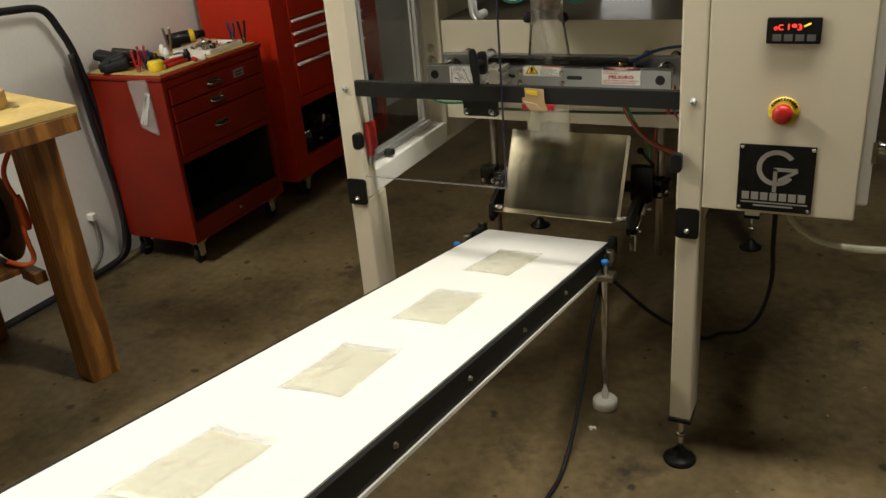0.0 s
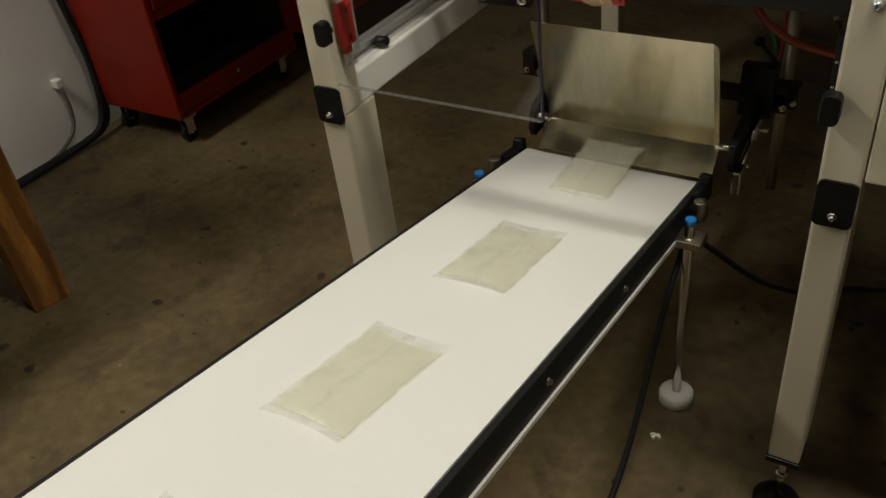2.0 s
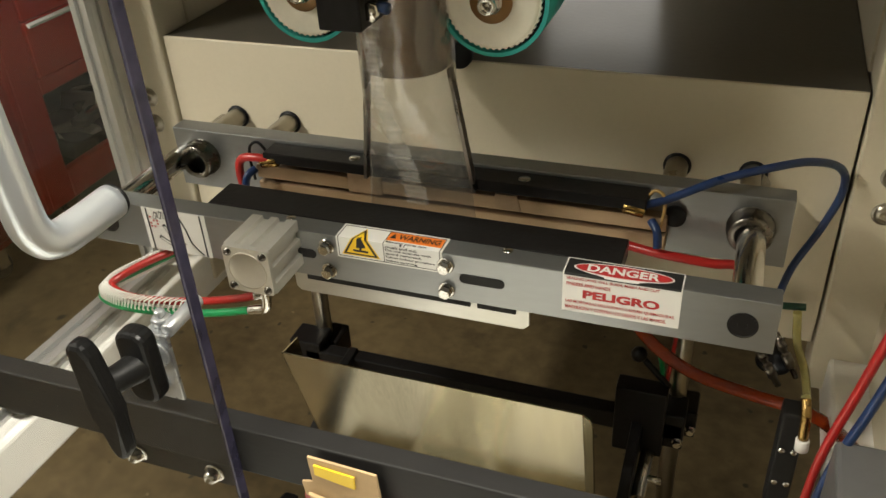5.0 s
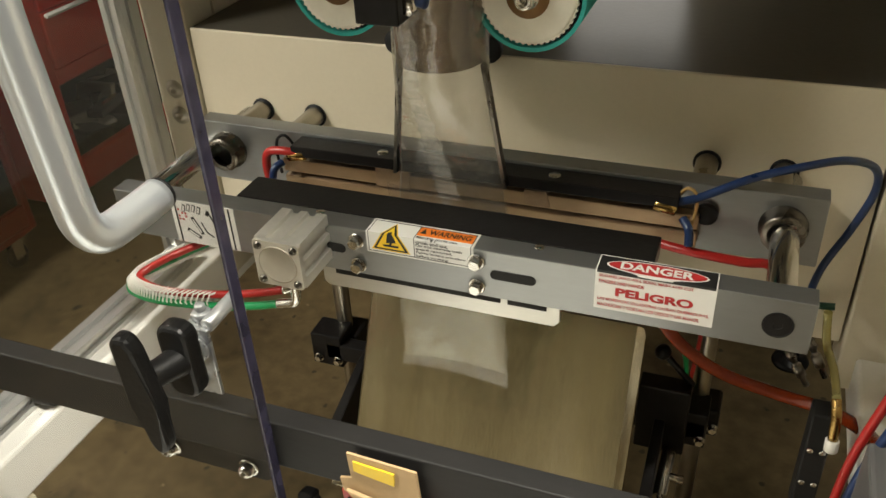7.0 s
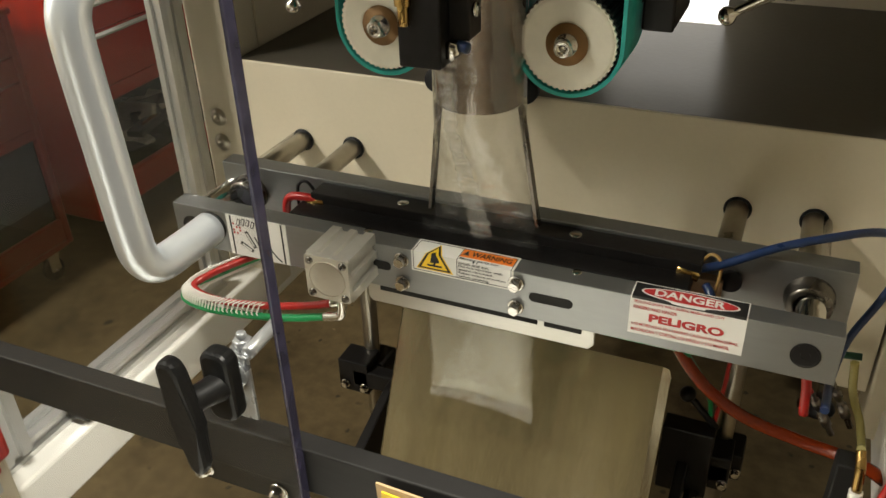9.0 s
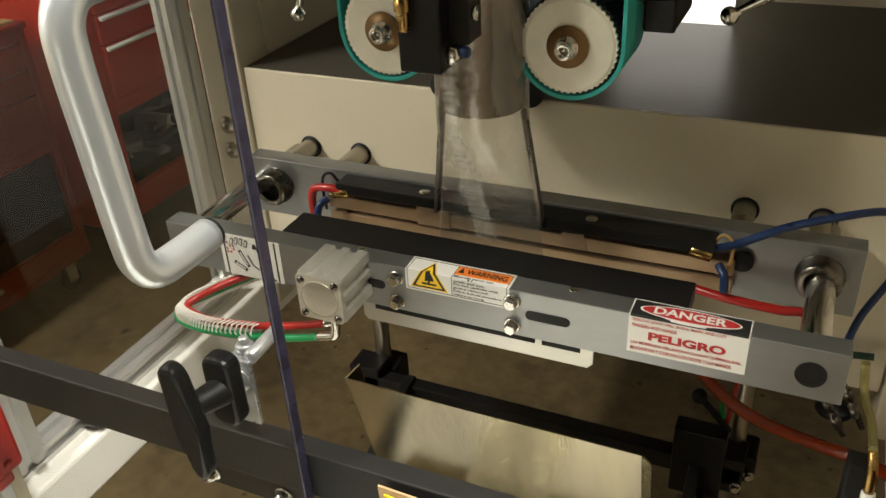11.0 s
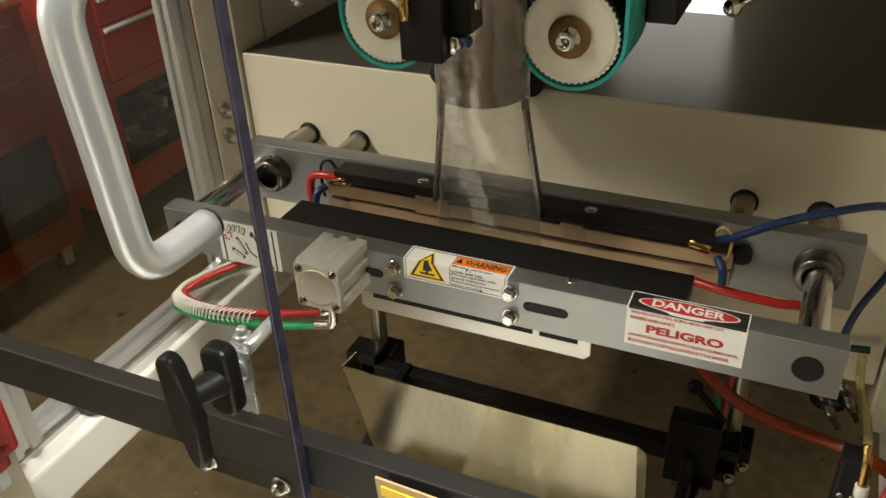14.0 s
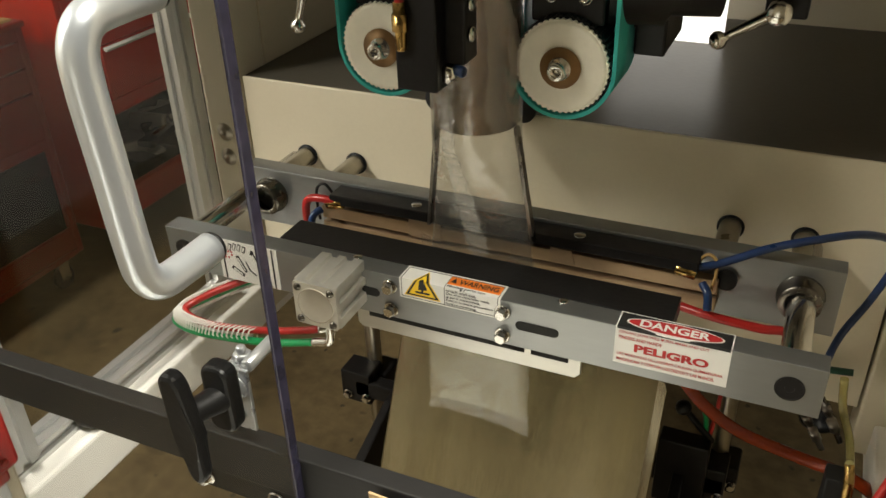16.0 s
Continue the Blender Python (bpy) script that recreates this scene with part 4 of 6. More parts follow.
tube(bm, [(0.165, RJ - 0.02, 0.8225), (0.2, RJ - 0.03, 0.824), (0.24, RJ - 0.03, 0.822), (0.262, RJ - 0.02, 0.815), (0.275, RJ - 0.03, 0.79), (0.28, RJ - 0.03, 0.75)], 0.004, 10)
part("red_tube", bm, RED, rear_jaw, "red air tube")
bm = nb()
tube(bm, [(0.165, RJ - 0.021, 0.859), (0.195, 0.33, 0.866), (0.235, 0.342, 0.884), (0.27, 0.36, 0.89), (0.305, 0.39, 0.886), (0.332, 0.42, 0.868), (0.339, 0.432, 0.84), (0.327, 0.425, 0.803), (0.308, 0.4, 0.774), (0.298, 0.36, 0.76), (0.294, 0.31, 0.762)], 0.0036, 10, 8)
part("blue_tube", bm, BLUE, rear_jaw, "dark blue air tube")

# ---------------------------------------------------------------- film, forming tube and pull belts
TX, TY = -0.002, 0.298
bm = nb()
lathe(bm, (TX, TY, 0.974), (TX, TY, 2), [(0, 0.0335), (0.0, 0.0345), (0.276, 0.0355)], 40)
part("forming_tube", bm, TUBE_STEEL, machine, "steel forming tube wrapped in film")
bm = nb()
rows, cols = 14, 48
grid = []
for i in range(rows + 1):
    t = i / rows
    z = 1.25 - (1.25 - 0.966) * t * 3 if t < 1 / 3 else 0.966 - (0.966 - 0.829) * (t - 1 / 3) * 1.5
    f = max(0.0, (0.966 - z) / (0.966 - 0.829))
    ring = []
    for j in range(cols):
        a = 2 * math.pi * j / cols
        ax = 0.0368 * (1 - f) + 0.0495 * f
        ay = 0.0368 * (1 - f) ** 1.2 + 0.0012
        w = 0.003 * f * (1 - f) * noise.noise(Vector((a * 3, z * 30, 0.3)))
        ring.append(bm.verts.new((TX * (1 - f) - 0.002 * f + (ax + w) * math.cos(a), TY * (1 - f) + 0.308 * f + (ay + w * 1.5) * math.sin(a), z)))
    grid.append(ring)
for r0, r1 in zip(grid, grid[1:]):
    for j in range(cols):
        f = bm.faces.new([r0[j], r0[(j + 1) % cols], r1[(j + 1) % cols], r1[j]])
        f.smooth = True
part("film_tube", bm, FILM, machine, "clear plastic film drawn from the tube to the jaws")
bm = nb()
left, right = [], []
for i in range(60):
    z = 1.03 - i * 0.003
    f = max(0, (0.966 - z) / 0.124)
    cx_, cy_ = TX - 0.008 + 0.013 * f + 0.0012 * math.sin(i * 1.9), TY - 0.0375 * (1 - f) ** 1.1 - 0.003 - 0.0012 * (i % 2)
    left.append(bm.verts.new((cx_ - 0.0055 - 0.005 * f, cy_, z)))
    right.append(bm.verts.new((cx_ + 0.0055 + 0.005 * f, cy_ - 0.002 * math.sin(i * 0.9), z)))
for i in range(59):
    bm.faces.new([left[i], right[i], right[i + 1], left[i + 1]])
part("back_seal", bm, BACK_SEAL, machine, "crimped back seal of the film")
for s in (-1, 1):
    bm = nb()
    x0, x1 = TX + s * 0.0345, -0.002 + s * 0.049
    v = [(x0 - 0.0015, 0.298, 0.972), (x0 + 0.0015, 0.298, 0.972), (x1 + 0.0015, 0.306, 0.864), (x1 - 0.0015, 0.306, 0.864)]
    q = [bm.verts.new((a, b + d, c)) for d in (-0.004, 0.004) for a, b, c in v]
    for k in ((0, 1, 2, 3), (7, 6, 5, 4), (0, 4, 5, 1), (1, 5, 6, 2), (2, 6, 7, 3), (3, 7, 4, 0)):
        bm.faces.new([q[i] for i in k])
    part("spreader_finger", bm, COLLAR, machine, "thin dark film spreader finger")


def pull_unit(cx):
    """A toothed pull belt on two pulleys beside the forming tube."""
    cz, top, r = 1.026, 1.155, 0.0415
    bm = nb()
    n = 20
    outer = [(cx + r * math.cos(math.pi + math.pi * i / n), cz + r * math.sin(math.pi + math.pi * i / n)) for i in range(n + 1)]
    outer += [(cx + r * math.cos(math.pi * i / n), top + r * math.sin(math.pi * i / n)) for i in range(n + 1)]
    k = (r - 0.003) / r
    inner = [(cx + (x - cx) * k, (cz if z < 1.07 else top) + (z - (cz if z < 1.07 else top)) * k) for x, z in outer]
    m = len(outer)
    y0, y1 = 0.296, 0.359
    vo = [[bm.verts.new((x, y, z)) for x, z in ring] for ring in (outer, inner) for y in (y0, y1)]
    for i in range(m):
        j = (i + 1) % m
        for a, b in ((0, 1), (1, 3), (3, 2), (2, 0)):
            f = bm.faces.new([vo[a][i], vo[a][j], vo[b][j], vo[b][i]])
            f.smooth = (a, b) in ((0, 1), (3, 2))
    belt = part("pull_belt", bm, TEAL, machine, "teal toothed film pull belt")
    for z in (cz, top):
        bm = nb()
        out = []
        for i in range(224):
            rr = 0.0368 if i % 4 < 2 else 0.0379
            out.append((cx + rr * math.cos(2 * math.pi * i / 224), z + rr * math.sin(2 * math.pi * i / 224)))
        prism(bm, out, "y", 0.3, 0.357)
        part("belt_teeth", bm, RUBBER, belt, "black toothed inside of the belt")
        bm = nb()
        rim = []
        for i in range(192):
            rr = 0.0364 if i % 4 < 2 else 0.0353
            rim.append((cx + rr * math.cos(2 * math.pi * i / 192), z + rr * math.sin(2 * math.pi * i / 192)))
        prism(bm, rim, "y", 0.2962, 0.299)
        lathe(bm, (cx, 0.2962, z), (cx, -1, z), [(0, 0.0346), (0.0008, 0.0338), (0.0012, 0.032), (0.0012, 0)], 56)
        part("pulley", bm, PULLEY, belt, "white nylon toothed pulley")
    for z in (cz, top):
        bm = nb()
        lathe(bm, (cx, 0.294, z), (cx, -1, z), [(0, 0.0158), (0.0015, 0.0158), (0.0015, 0)], 30)
        part("hub_washer", bm, WASHER, belt, "brown hub washer")
        bm = nb()
        lathe(bm, (cx, 0.2925, z), (cx, -1, z), [(0, 0.0088), (0.002, 0.0088), (0.0025, 0.0068), (0.011, 0.0066), (0.012, 0.0058), (0.012, 0.0034), (0.007, 0.003), (0.007, 0)], 20)
        part("hub_bolt", bm, CHROME, belt, "socket head bolt")
    part("belt_plate", box(nb(), cx - 0.028, cx + 0.028, 0.306, 0.354, cz + 0.03, top - 0.03, 0.002), ANOD_BLACK, belt, "black belt carrier plate")
    for dx in (-0.013, 0.013):
        screw("carrier_bolt", belt, cx + dx, 0.306, cz + 0.05, 0.004, h=0.004, hexed=False)
    return belt


pull_unit(-0.083)
pull_unit(0.0675)
bm = nb()
lathe(bm, (0.09, 0.34, 1.1), (0.5, 0.44, 1.1), [(0, 0.05), (0.04, 0.05), (0.045, 0.043), (0.08, 0.043)], 30)
box(bm, 0.11, 0.134, 0.345, 0.42, 1.025, 1.251, 0.002)
box(bm, 0.085, 0.11, 0.345, 0.43, 1.045, 1.251, 0.002)
part("belt_drive", bm, ANOD_BLACK, machine, "black belt drive housing")
for x in (-0.105, -0.0125):
    bm = nb()
    cyl(bm, (x, 0.443, 0.9255), (x, 0.4525, 0.9255), 0.0128, 22)
    part("black_stop", bm, RUBBER, machine, "black rubber stop")
for b, e, k in (((0.166, 0.4, 1.026), (0.209, 0.4, 1.053), 1), ((-0.233, 0.4, 1.001), (-0.221, 0.4, 1.04), -1)):
    bm = nb()
    B, E = Vector(b), Vector(e)
    L = (E - B).length
    lathe(bm, B - (E - B).normalized() * 0.0075, E, [(0, 0), (0.0015, 0.004), (0.004, 0.0068), (0.0075, 0.0078), (0.011, 0.0068), (0.014, 0.0036), (0.018, 0.0036), (L + 0.004, 0.0055), (L + 0.0075, 0.0055)], 18)
    cyl(bm, (E.x, E.y - 0.012, E.z), (E.x, E.y + 0.03, E.z), 0.0095, 18)
    lev = part("clamp_lever", bm, CHROME, machine, "chrome ball-ended clamping lever")
    part("lever_block", box(nb(), E.x - 0.012, E.x + 0.02, E.y + 0.008, E.y + 0.05, E.z - 0.008, E.z + 0.03, 0.002), ANOD_BLACK, lev)

# back-seal bar in front of the tube
bm = box(nb(), -0.033, -0.001, 0.222, 0.2605, 1.022, 1.251, 0.0015)
seal = part("seal_bar", bm, ANOD_BLACK, machine, "black back-seal heater bar")
part("seal_side", box(nb(), -0.001, 0.0145, 0.236, 0.2605, 1.04, 1.251, 0.0015), ANOD_BLACK, seal)
for z in (1.06, 1.082):
    bm = nb()
    cyl(bm, (0.0145, 0.246, z), (0.0175, 0.246, z), 0.0055, 14)
    part("cap_screw", bm, CHROME, seal)
bm = nb()
cyl(bm, (-0.0265, 0.2195, 1.052), (-0.0265, 0.2195, 1.068), 0.0042, 12)
lathe(bm, (-0.0265, 0.2195, 1.066), (-0.0265, 0.2195, 2), [(0, 0.0062), (0.012, 0.0062), (0.012, 0.005), (0.02, 0.005), (0.02, 0)], 6)
part("brass_fitting", bm, BRASS, seal, "brass hose fitting")
bm = nb()
tube(bm, [(-0.0265, 0.2195, 1.084), (-0.0262, 0.2195, 1.12), (-0.024, 0.221, 1.252)], 0.0036, 10)
part("red_tube", bm, RED, seal, "red air tube")
bm = nb()
lathe(bm, (0.001, 0.245, 1.0335), (0.004, 0.2, 1.0335), [(0, 0.005), (0.008, 0.005), (0.009, 0.0068), (0.014, 0.0068), (0.014, 0)], 6)
part("chrome_nut", bm, CHROME, seal)
bm = nb()
cyl(bm, (0.006, 0.237, 1.0365), (0.0145, 0.235, 1.0355), 0.0042, 14)
part("blue_plug", bm, BLUE, seal, "small blue air plug")

# ---------------------------------------------------------------- hoses and cables in the machine
def hose(pts, r, mat, label, parent=None, name="hose", n=10):
    return part(name, tube(nb(), pts, r, n), mat, parent or machine, label)


GT = [(-0.118, 0.197, 0.785), (-0.15, 0.196, 0.776), (-0.185, 0.195, 0.769), (-0.225, 0.192, 0.766), (-0.25, 0.187, 0.77), (-0.267, 0.189, 0.775), (-0.266, 0.201, 0.78), (-0.251, 0.219, 0.785), (-0.23, 0.249, 0.789), (-0.2, 0.3, 0.79), (-0.18, 0.36, 0.788)]
RT = [(-0.114, 0.202, 0.797), (-0.14, 0.202, 0.788), (-0.18, 0.2, 0.779), (-0.225, 0.196, 0.775), (-0.248, 0.193, 0.779), (-0.26, 0.196, 0.784), (-0.257, 0.207, 0.787), (-0.242, 0.225, 0.7925), (-0.222, 0.254, 0.7945), (-0.195, 0.3, 0.795), (-0.175, 0.36, 0.793)]
hose(GT, 0.0036, GREEN, "green air tube", front_jaw)
hose(RT, 0.0036, RED, "red air tube", front_jaw)
bm = nb()
mids = [tuple((a + b) / 2 for a, b in zip(p, q)) for p, q in zip(GT[2:10], RT[2:10])]
wrap = []
for i, p in enumerate(smooth_line(mids, 50)):
    a = i * 1.05
    wrap.append(p + Vector((0.45 * math.cos(a), 0.65 * math.cos(a), 0)) * 0.0088 + Vector((0, 0, math.sin(a) * 0.0086)))
tube(bm, wrap, 0.0009, 5, 1)
part("spiral_wrap", bm, WHITE, front_jaw, "clear spiral wrap round the tubes")
hose([(-0.24, 0.445, 0.692), (-0.2, 0.444, 0.688), (-0.01, 0.443, 0.689), (0.15, 0.443, 0.692), (0.27, 0.443, 0.697), (0.33, 0.44, 0.705)], 0.0036, DARK_GREEN, "dark green air tube along the rear panel")
hose([(0.06, 0.31, 0.777), (0.103, 0.3, 0.776), (0.171, 0.3, 0.775), (0.255, 0.3, 0.777)], 0.0036, GREEN, "green air tube")
hose([(0.12, 0.31, 0.786), (0.19, 0.303, 0.783), (0.235, 0.3, 0.778)], 0.0034, RED, "red air tube")
hose([(0.255, 0.3, 0.777), (0.27, 0.3, 0.779), (0.282, 0.3, 0.785)], 0.005, CHROME, "chrome elbow fitting")
hose([(0.235, 0.3, 0.778), (0.25, 0.3, 0.775)], 0.0045, CHROME, "chrome air fitting")
hose([(0.146, 0.385, 0.79), (0.15, 0.405, 0.73), (0.166, 0.418, 0.683), (0.197, 0.42, 0.642), (0.24, 0.42, 0.615), (0.295, 0.418, 0.604), (0.338, 0.405, 0.608), (0.364, 0.37, 0.625), (0.373, 0.31, 0.66), (0.374, 0.25, 0.7)], 0.0066, ORANGE, "glossy orange-red hose", n=14)
hose([(0.145, 0.4, 0.8), (0.16, 0.4, 0.72), (0.2, 0.46, 0.6), (0.205, 0.49, 0.5)], 0.003, GREEN, "thin green air tube")
hose([(0.215, 0.47, 0.66), (0.212, 0.475, 0.58), (0.205, 0.47, 0.5)], 0.0025, RED, "thin red air tube")
RUN = [(0.34, 0.262, 0.6), (0.341, 0.262, 0.65), (0.345, 0.26, 0.7), (0.357, 0.26, 0.765), (0.369, 0.26, 0.834), (0.38, 0.26, 0.9), (0.387, 0.255, 0.94), (0.3905, 0.24, 1.0), (0.391, 0.2, 1.1), (0.391, 0.18, 1.2)]
hose(RUN, 0.0038, RED, "red air tube")
hose([(x + 0.004 + 0.006 * min(1, max(0, (z - 0.62) / 0.15)) * (z < 0.88), y - 0.012, z) for x, y, z in RUN], 0.0038, BLUE, "dark blue air tube")
bm = nb()
obox(bm, (0.3915, 0.225, 1.02), (0.012, 0.04, 0.004), (35, 0, 0), 0.001)
part("zip_tie", bm, WHITE, machine, "white zip tie round the air tubes")
gland = part("cable_box", box(nb(), 0.348, 0.394, 0.185, 0.25, 0.6, 0.722, 0.004), GREY_PAD, machine, "grey cable gland box")
part("box_lid", box(nb(), 0.3465, 0.395, 0.181, 0.1848, 0.61, 0.712, 0.001), BEAM_GREY, gland)
part("manifold", box(nb(), 0.316, 0.336, 0.312, 0.335, 0.56, 0.68, 0.002), BEAM_GREY, machine, "dark valve manifold")
for i in range(4):
    bm = nb()
    cyl(bm, (0.321 + 0.01 * (i % 2), 0.312, 0.6 + i // 2 * 0.04), (0.321 + 0.01 * (i % 2), 0.309, 0.6 + i // 2 * 0.04), 0.003, 8)
    part("manifold_screw", bm, CHROME, machine)
bm = nb()
tube(bm, [(0.331, 0.315, 0.7), (0.333, 0.305, 0.688), (0.334, 0.3, 0.668)], 0.0044, 10)
part("brass_elbow", bm, BRASS, machine, "brass elbow fitting")
bm = nb()
cyl(bm, (0.334, 0.3, 0.668), (0.3345, 0.299, 0.656), 0.0058, 12)
part("white_plug", bm, WHITE, machine)
hose([(0.317, 0.38, 0.74), (0.322, 0.378, 0.708), (0.331, 0.36, 0.692), (0.333, 0.33, 0.69), (0.331, 0.315, 0.7)], 0.0038, YELLOW_HOSE, "yellowish clear hose")
for pts in ([(0.2875, 0.362, 0.711), (0.299, 0.361, 0.692), (0.312, 0.36, 0.671)], [(0.302, 0.362, 0.727), (0.313, 0.361, 0.706), (0.325, 0.36, 0.684)]):
    bm = nb()
    p0, p1 = Vector(pts[0]), Vector(pts[2])
    L = (p1 - p0).length
    lathe(bm, p0, p1, [(0, 0), (0, 0.0028), (0.008, 0.0028), (0.008, 0.0044), (0.016, 0.0044), (0.016, 0.003), (0.024, 0.003), (0.024, 0.0048), (0.036, 0.0048), (0.036, 0.003), (L, 0.003), (L, 0)], 8)
    part("hose_connector", bm, COLLAR, machine, "dark steel push-in connector")
hose([(0.2875, 0.362, 0.711), (0.281, 0.362, 0.728), (0.28, 0.362, 0.79)], 0.0026, RED, "red air tube")

# ---------------------------------------------------------------- discharge plate under the jaws
PIV = (0, 0.34, 0.45)
for x, z0 in ((0.222, 0.283), (-0.241, 0.283)):
    bm = nb()
    cyl(bm, (x, 0.505, z0), (x, 0.505, 0.652), 0.0105, 20)
    part("support_rod", bm, DULL_STEEL, machine, "dull steel vertical support rod")
part("chute_bar", box(nb(), -0.25, 0.235, 0.462, 0.482, 0.474, 0.5, 0.002), ANOD_BLACK, machine, "black bar behind the discharge plate")
for x, s in ((0.222, 1), (-0.241, -1)):
    bm = nb()
    box(bm, x - 0.03, x + 0.014, 0.462, 0.5, 0.462, 0.512, 0.002)
    box(bm, x - 0.014, x + 0.026, 0.486, 0.528, 0.46, 0.5, 0.004)
    blk = part("rod_clamp", bm, ANOD_BLACK, machine, "black rod clamp block")
    for dx in (-0.02, 0.008, 0.02):
        screw("clamp_bolt", blk, x + dx, 0.462 if dx < 0.01 else 0.486, 0.474, 0.0048, h=0.005)
    if s > 0:
        part("valve_block", box(nb(), 0.157, 0.214, 0.45, 0.475, 0.455, 0.55, 0.002), ANOD_BLACK, blk)
        bm = nb()
        cyl(bm, (0.214, 0.47, 0.547), (0.181, 0.47, 0.583), 0.0038, 10)
        lathe(bm, (0.183, 0.47, 0.5805), (0.171, 0.47, 0.5935), [(0, 0), (0.001, 0.005), (0.004, 0.0082), (0.0085, 0.0095), (0.013, 0.0082), (0.016, 0.005), (0.0172, 0)], 18)
        part("ball_lever", bm, BLACK, blk, "black ball-ended lever")
    bm = nb()
    xa = x - 0.038 if s > 0 else x + 0.055
    prism(bm, [(0.48, 0.505), (0.48, 0.465), (0.36, 0.412), (0.33, 0.41), (0.322, 0.43), (0.33, 0.462), (0.345, 0.47), (0.44, 0.503)], "x", xa - 0.006, xa + 0.006, 0.002)
    arm = part("pivot_arm", bm, ANOD_BLACK, machine, "black pivot arm of the discharge plate")
    bm = nb()
    cyl(bm, (xa - s * 0.004, 0.34, 0.45), (xa - s * 0.03, 0.34, 0.45), 0.0072, 18)
    part("pivot_pin", bm, CHROME, arm, "steel pivot pin")
bm = nb()
cyl(bm, (0.2, 0.45, 0.462), (0.198, 0.4, 0.437), 0.0085, 18)
cyl(bm, (0.198, 0.4, 0.437), (0.197, 0.352, 0.413), 0.004, 12)
box(bm, 0.19, 0.206, 0.315, 0.352, 0.375, 0.42, 0.003)
cyl(bm, (0.196, 0.42, 0.45), (0.22, 0.42, 0.448), 0.005, 10)
cyl(bm, (0.185, 0.35, 0.415), (0.21, 0.35, 0.415), 0.004, 10)
part("plate_cylinder", bm, CHROME, machine, "small chrome air cylinder on the discharge plate")


A = radians(59)
LIP = radians(166)
py, pz = PIV[1], PIV[2]


def on_plate(x, d, lift=0.0):
    return (x, py + d * math.cos(A) + lift * math.sin(A) * -1, pz + d * math.sin(A) + lift * math.cos(A))


bm = nb()
th = 0.0016
front = [on_plate(-0.155, 0.0), on_plate(0.151, 0.0), on_plate(0.149, 0.2125), on_plate(-0.161, 0.2125)]
lip = [(x, py + d * math.cos(LIP), pz + d * math.sin(LIP)) for x, d in ((-0.155, 0.0), (0.16, 0.0), (0.163, 0.055), (0.155, 0.064), (-0.152, 0.064))]
rim = [on_plate(0.151, 0.0), on_plate(0.161, 0.0, 0.006), on_plate(0.1595, 0.203, 0.006), on_plate(0.156, 0.2115, 0.004), on_plate(0.149, 0.2125)]
flange = [on_plate(-0.1551, 0.0), on_plate(-0.1611, 0.2125), on_plate(-0.1615, 0.2, -0.03)]
for pts, nrm in ((front, Vector((0, -math.sin(A), math.cos(A)))), (lip, Vector((0, 0.24, 0.97))), (flange, Vector((-1, 0, 0))), (rim, Vector((-0.5, -0.75, 0.45)))):
    up = [bm.verts.new(p) for p in pts]
    dn = [bm.verts.new(Vector(p) - nrm.normalized() * th) for p in pts]
    bm.faces.new(up)
    bm.faces.new(dn[::-1])
    for i in range(len(up)):
        j = (i + 1) % len(up)
        bm.faces.new([up[i], dn[i], dn[j], up[j]])
chute = part("discharge_plate", bm, STEEL, machine, "bent brushed stainless discharge plate", own=PIV)
bm = nb()
cyl(bm, (-0.15, py + 0.006, pz - 0.006), (0.155, py + 0.006, pz - 0.006), 0.006, 14)
part("pivot_tube", bm, DULL_STEEL, chute)

# ---------------------------------------------------------------- take-away conveyor
SL = 0.19
CA = math.degrees(math.atan(SL))
BX0, BX1, BY1, BY0 = -0.18, 0.141, 0.3, -2.1
conveyor = thing("conveyor", "white belt take-away conveyor with dark side rails on rod legs", "conveyor", (-0.02, -0.9, 0))


def bz(y):
    return 0.403 + SL * (BY1 - y)


def sloped(bm, x0, x1, y0, y1, d0, d1, bevel=0.0, mi=0):
    """A bar along the belt, d0 to d1 above the belt's face."""
    return prism(bm, [(y0, bz(y0) + d0), (y1, bz(y1) + d0), (y1, bz(y1) + d1), (y0, bz(y0) + d1)], "x", x0, x1, bevel, mi)


bm = nb()
r = 0.019
k = 12
top = [(y, bz(y)) for y in (BY0, BY1 - 0.012)]
n2 = Vector((SL, 1)).normalized()
cpt = Vector((BY1 - 0.012, bz(BY1 - 0.012))) - n2 * r
arc = [cpt + Vector((n2.x * math.cos(a) + n2.y * math.sin(a), n2.y * math.cos(a) - n2.x * math.sin(a))) * r for a in [math.pi * i / k for i in range(1, k)]]
c2 = Vector((BY0, bz(BY0))) - n2 * r
arc2 = [c2 + Vector((n2.x * math.cos(a) + n2.y * math.sin(a), n2.y * math.cos(a) - n2.x * math.sin(a))) * r for a in [math.pi + math.pi * i / k for i in range(1, k)]]
low = [cpt - n2 * r, c2 - n2 * r]
loop = [Vector(p) for p in top] + arc + low + arc2
prism(bm, [tuple(p) for p in loop], "x", BX0, BX1)
part("belt", bm, BELT, conveyor, "smooth white conveyor belt")
for x0, x1 in ((BX1 + 0.0005, BX1 + 0.0095), (BX0 - 0.0095, BX0 - 0.0005)):
    bm = sloped(nb(), x0, x1, BY0, BY1 - 0.035, -0.053, -0.002, 0.001)
    part("side_rail", bm, BEAM_GREY, conveyor, "dark grey conveyor side rail")
    bm = sloped(nb(), x0 - (0.003 if x0 < 0 else -0.001), x1 + (0.003 if x0 > 0 else -0.001), BY0 + 0.03, BY1 - 0.06, -0.0605, -0.0535)
    part("return_edge", bm, WHITE, conveyor)
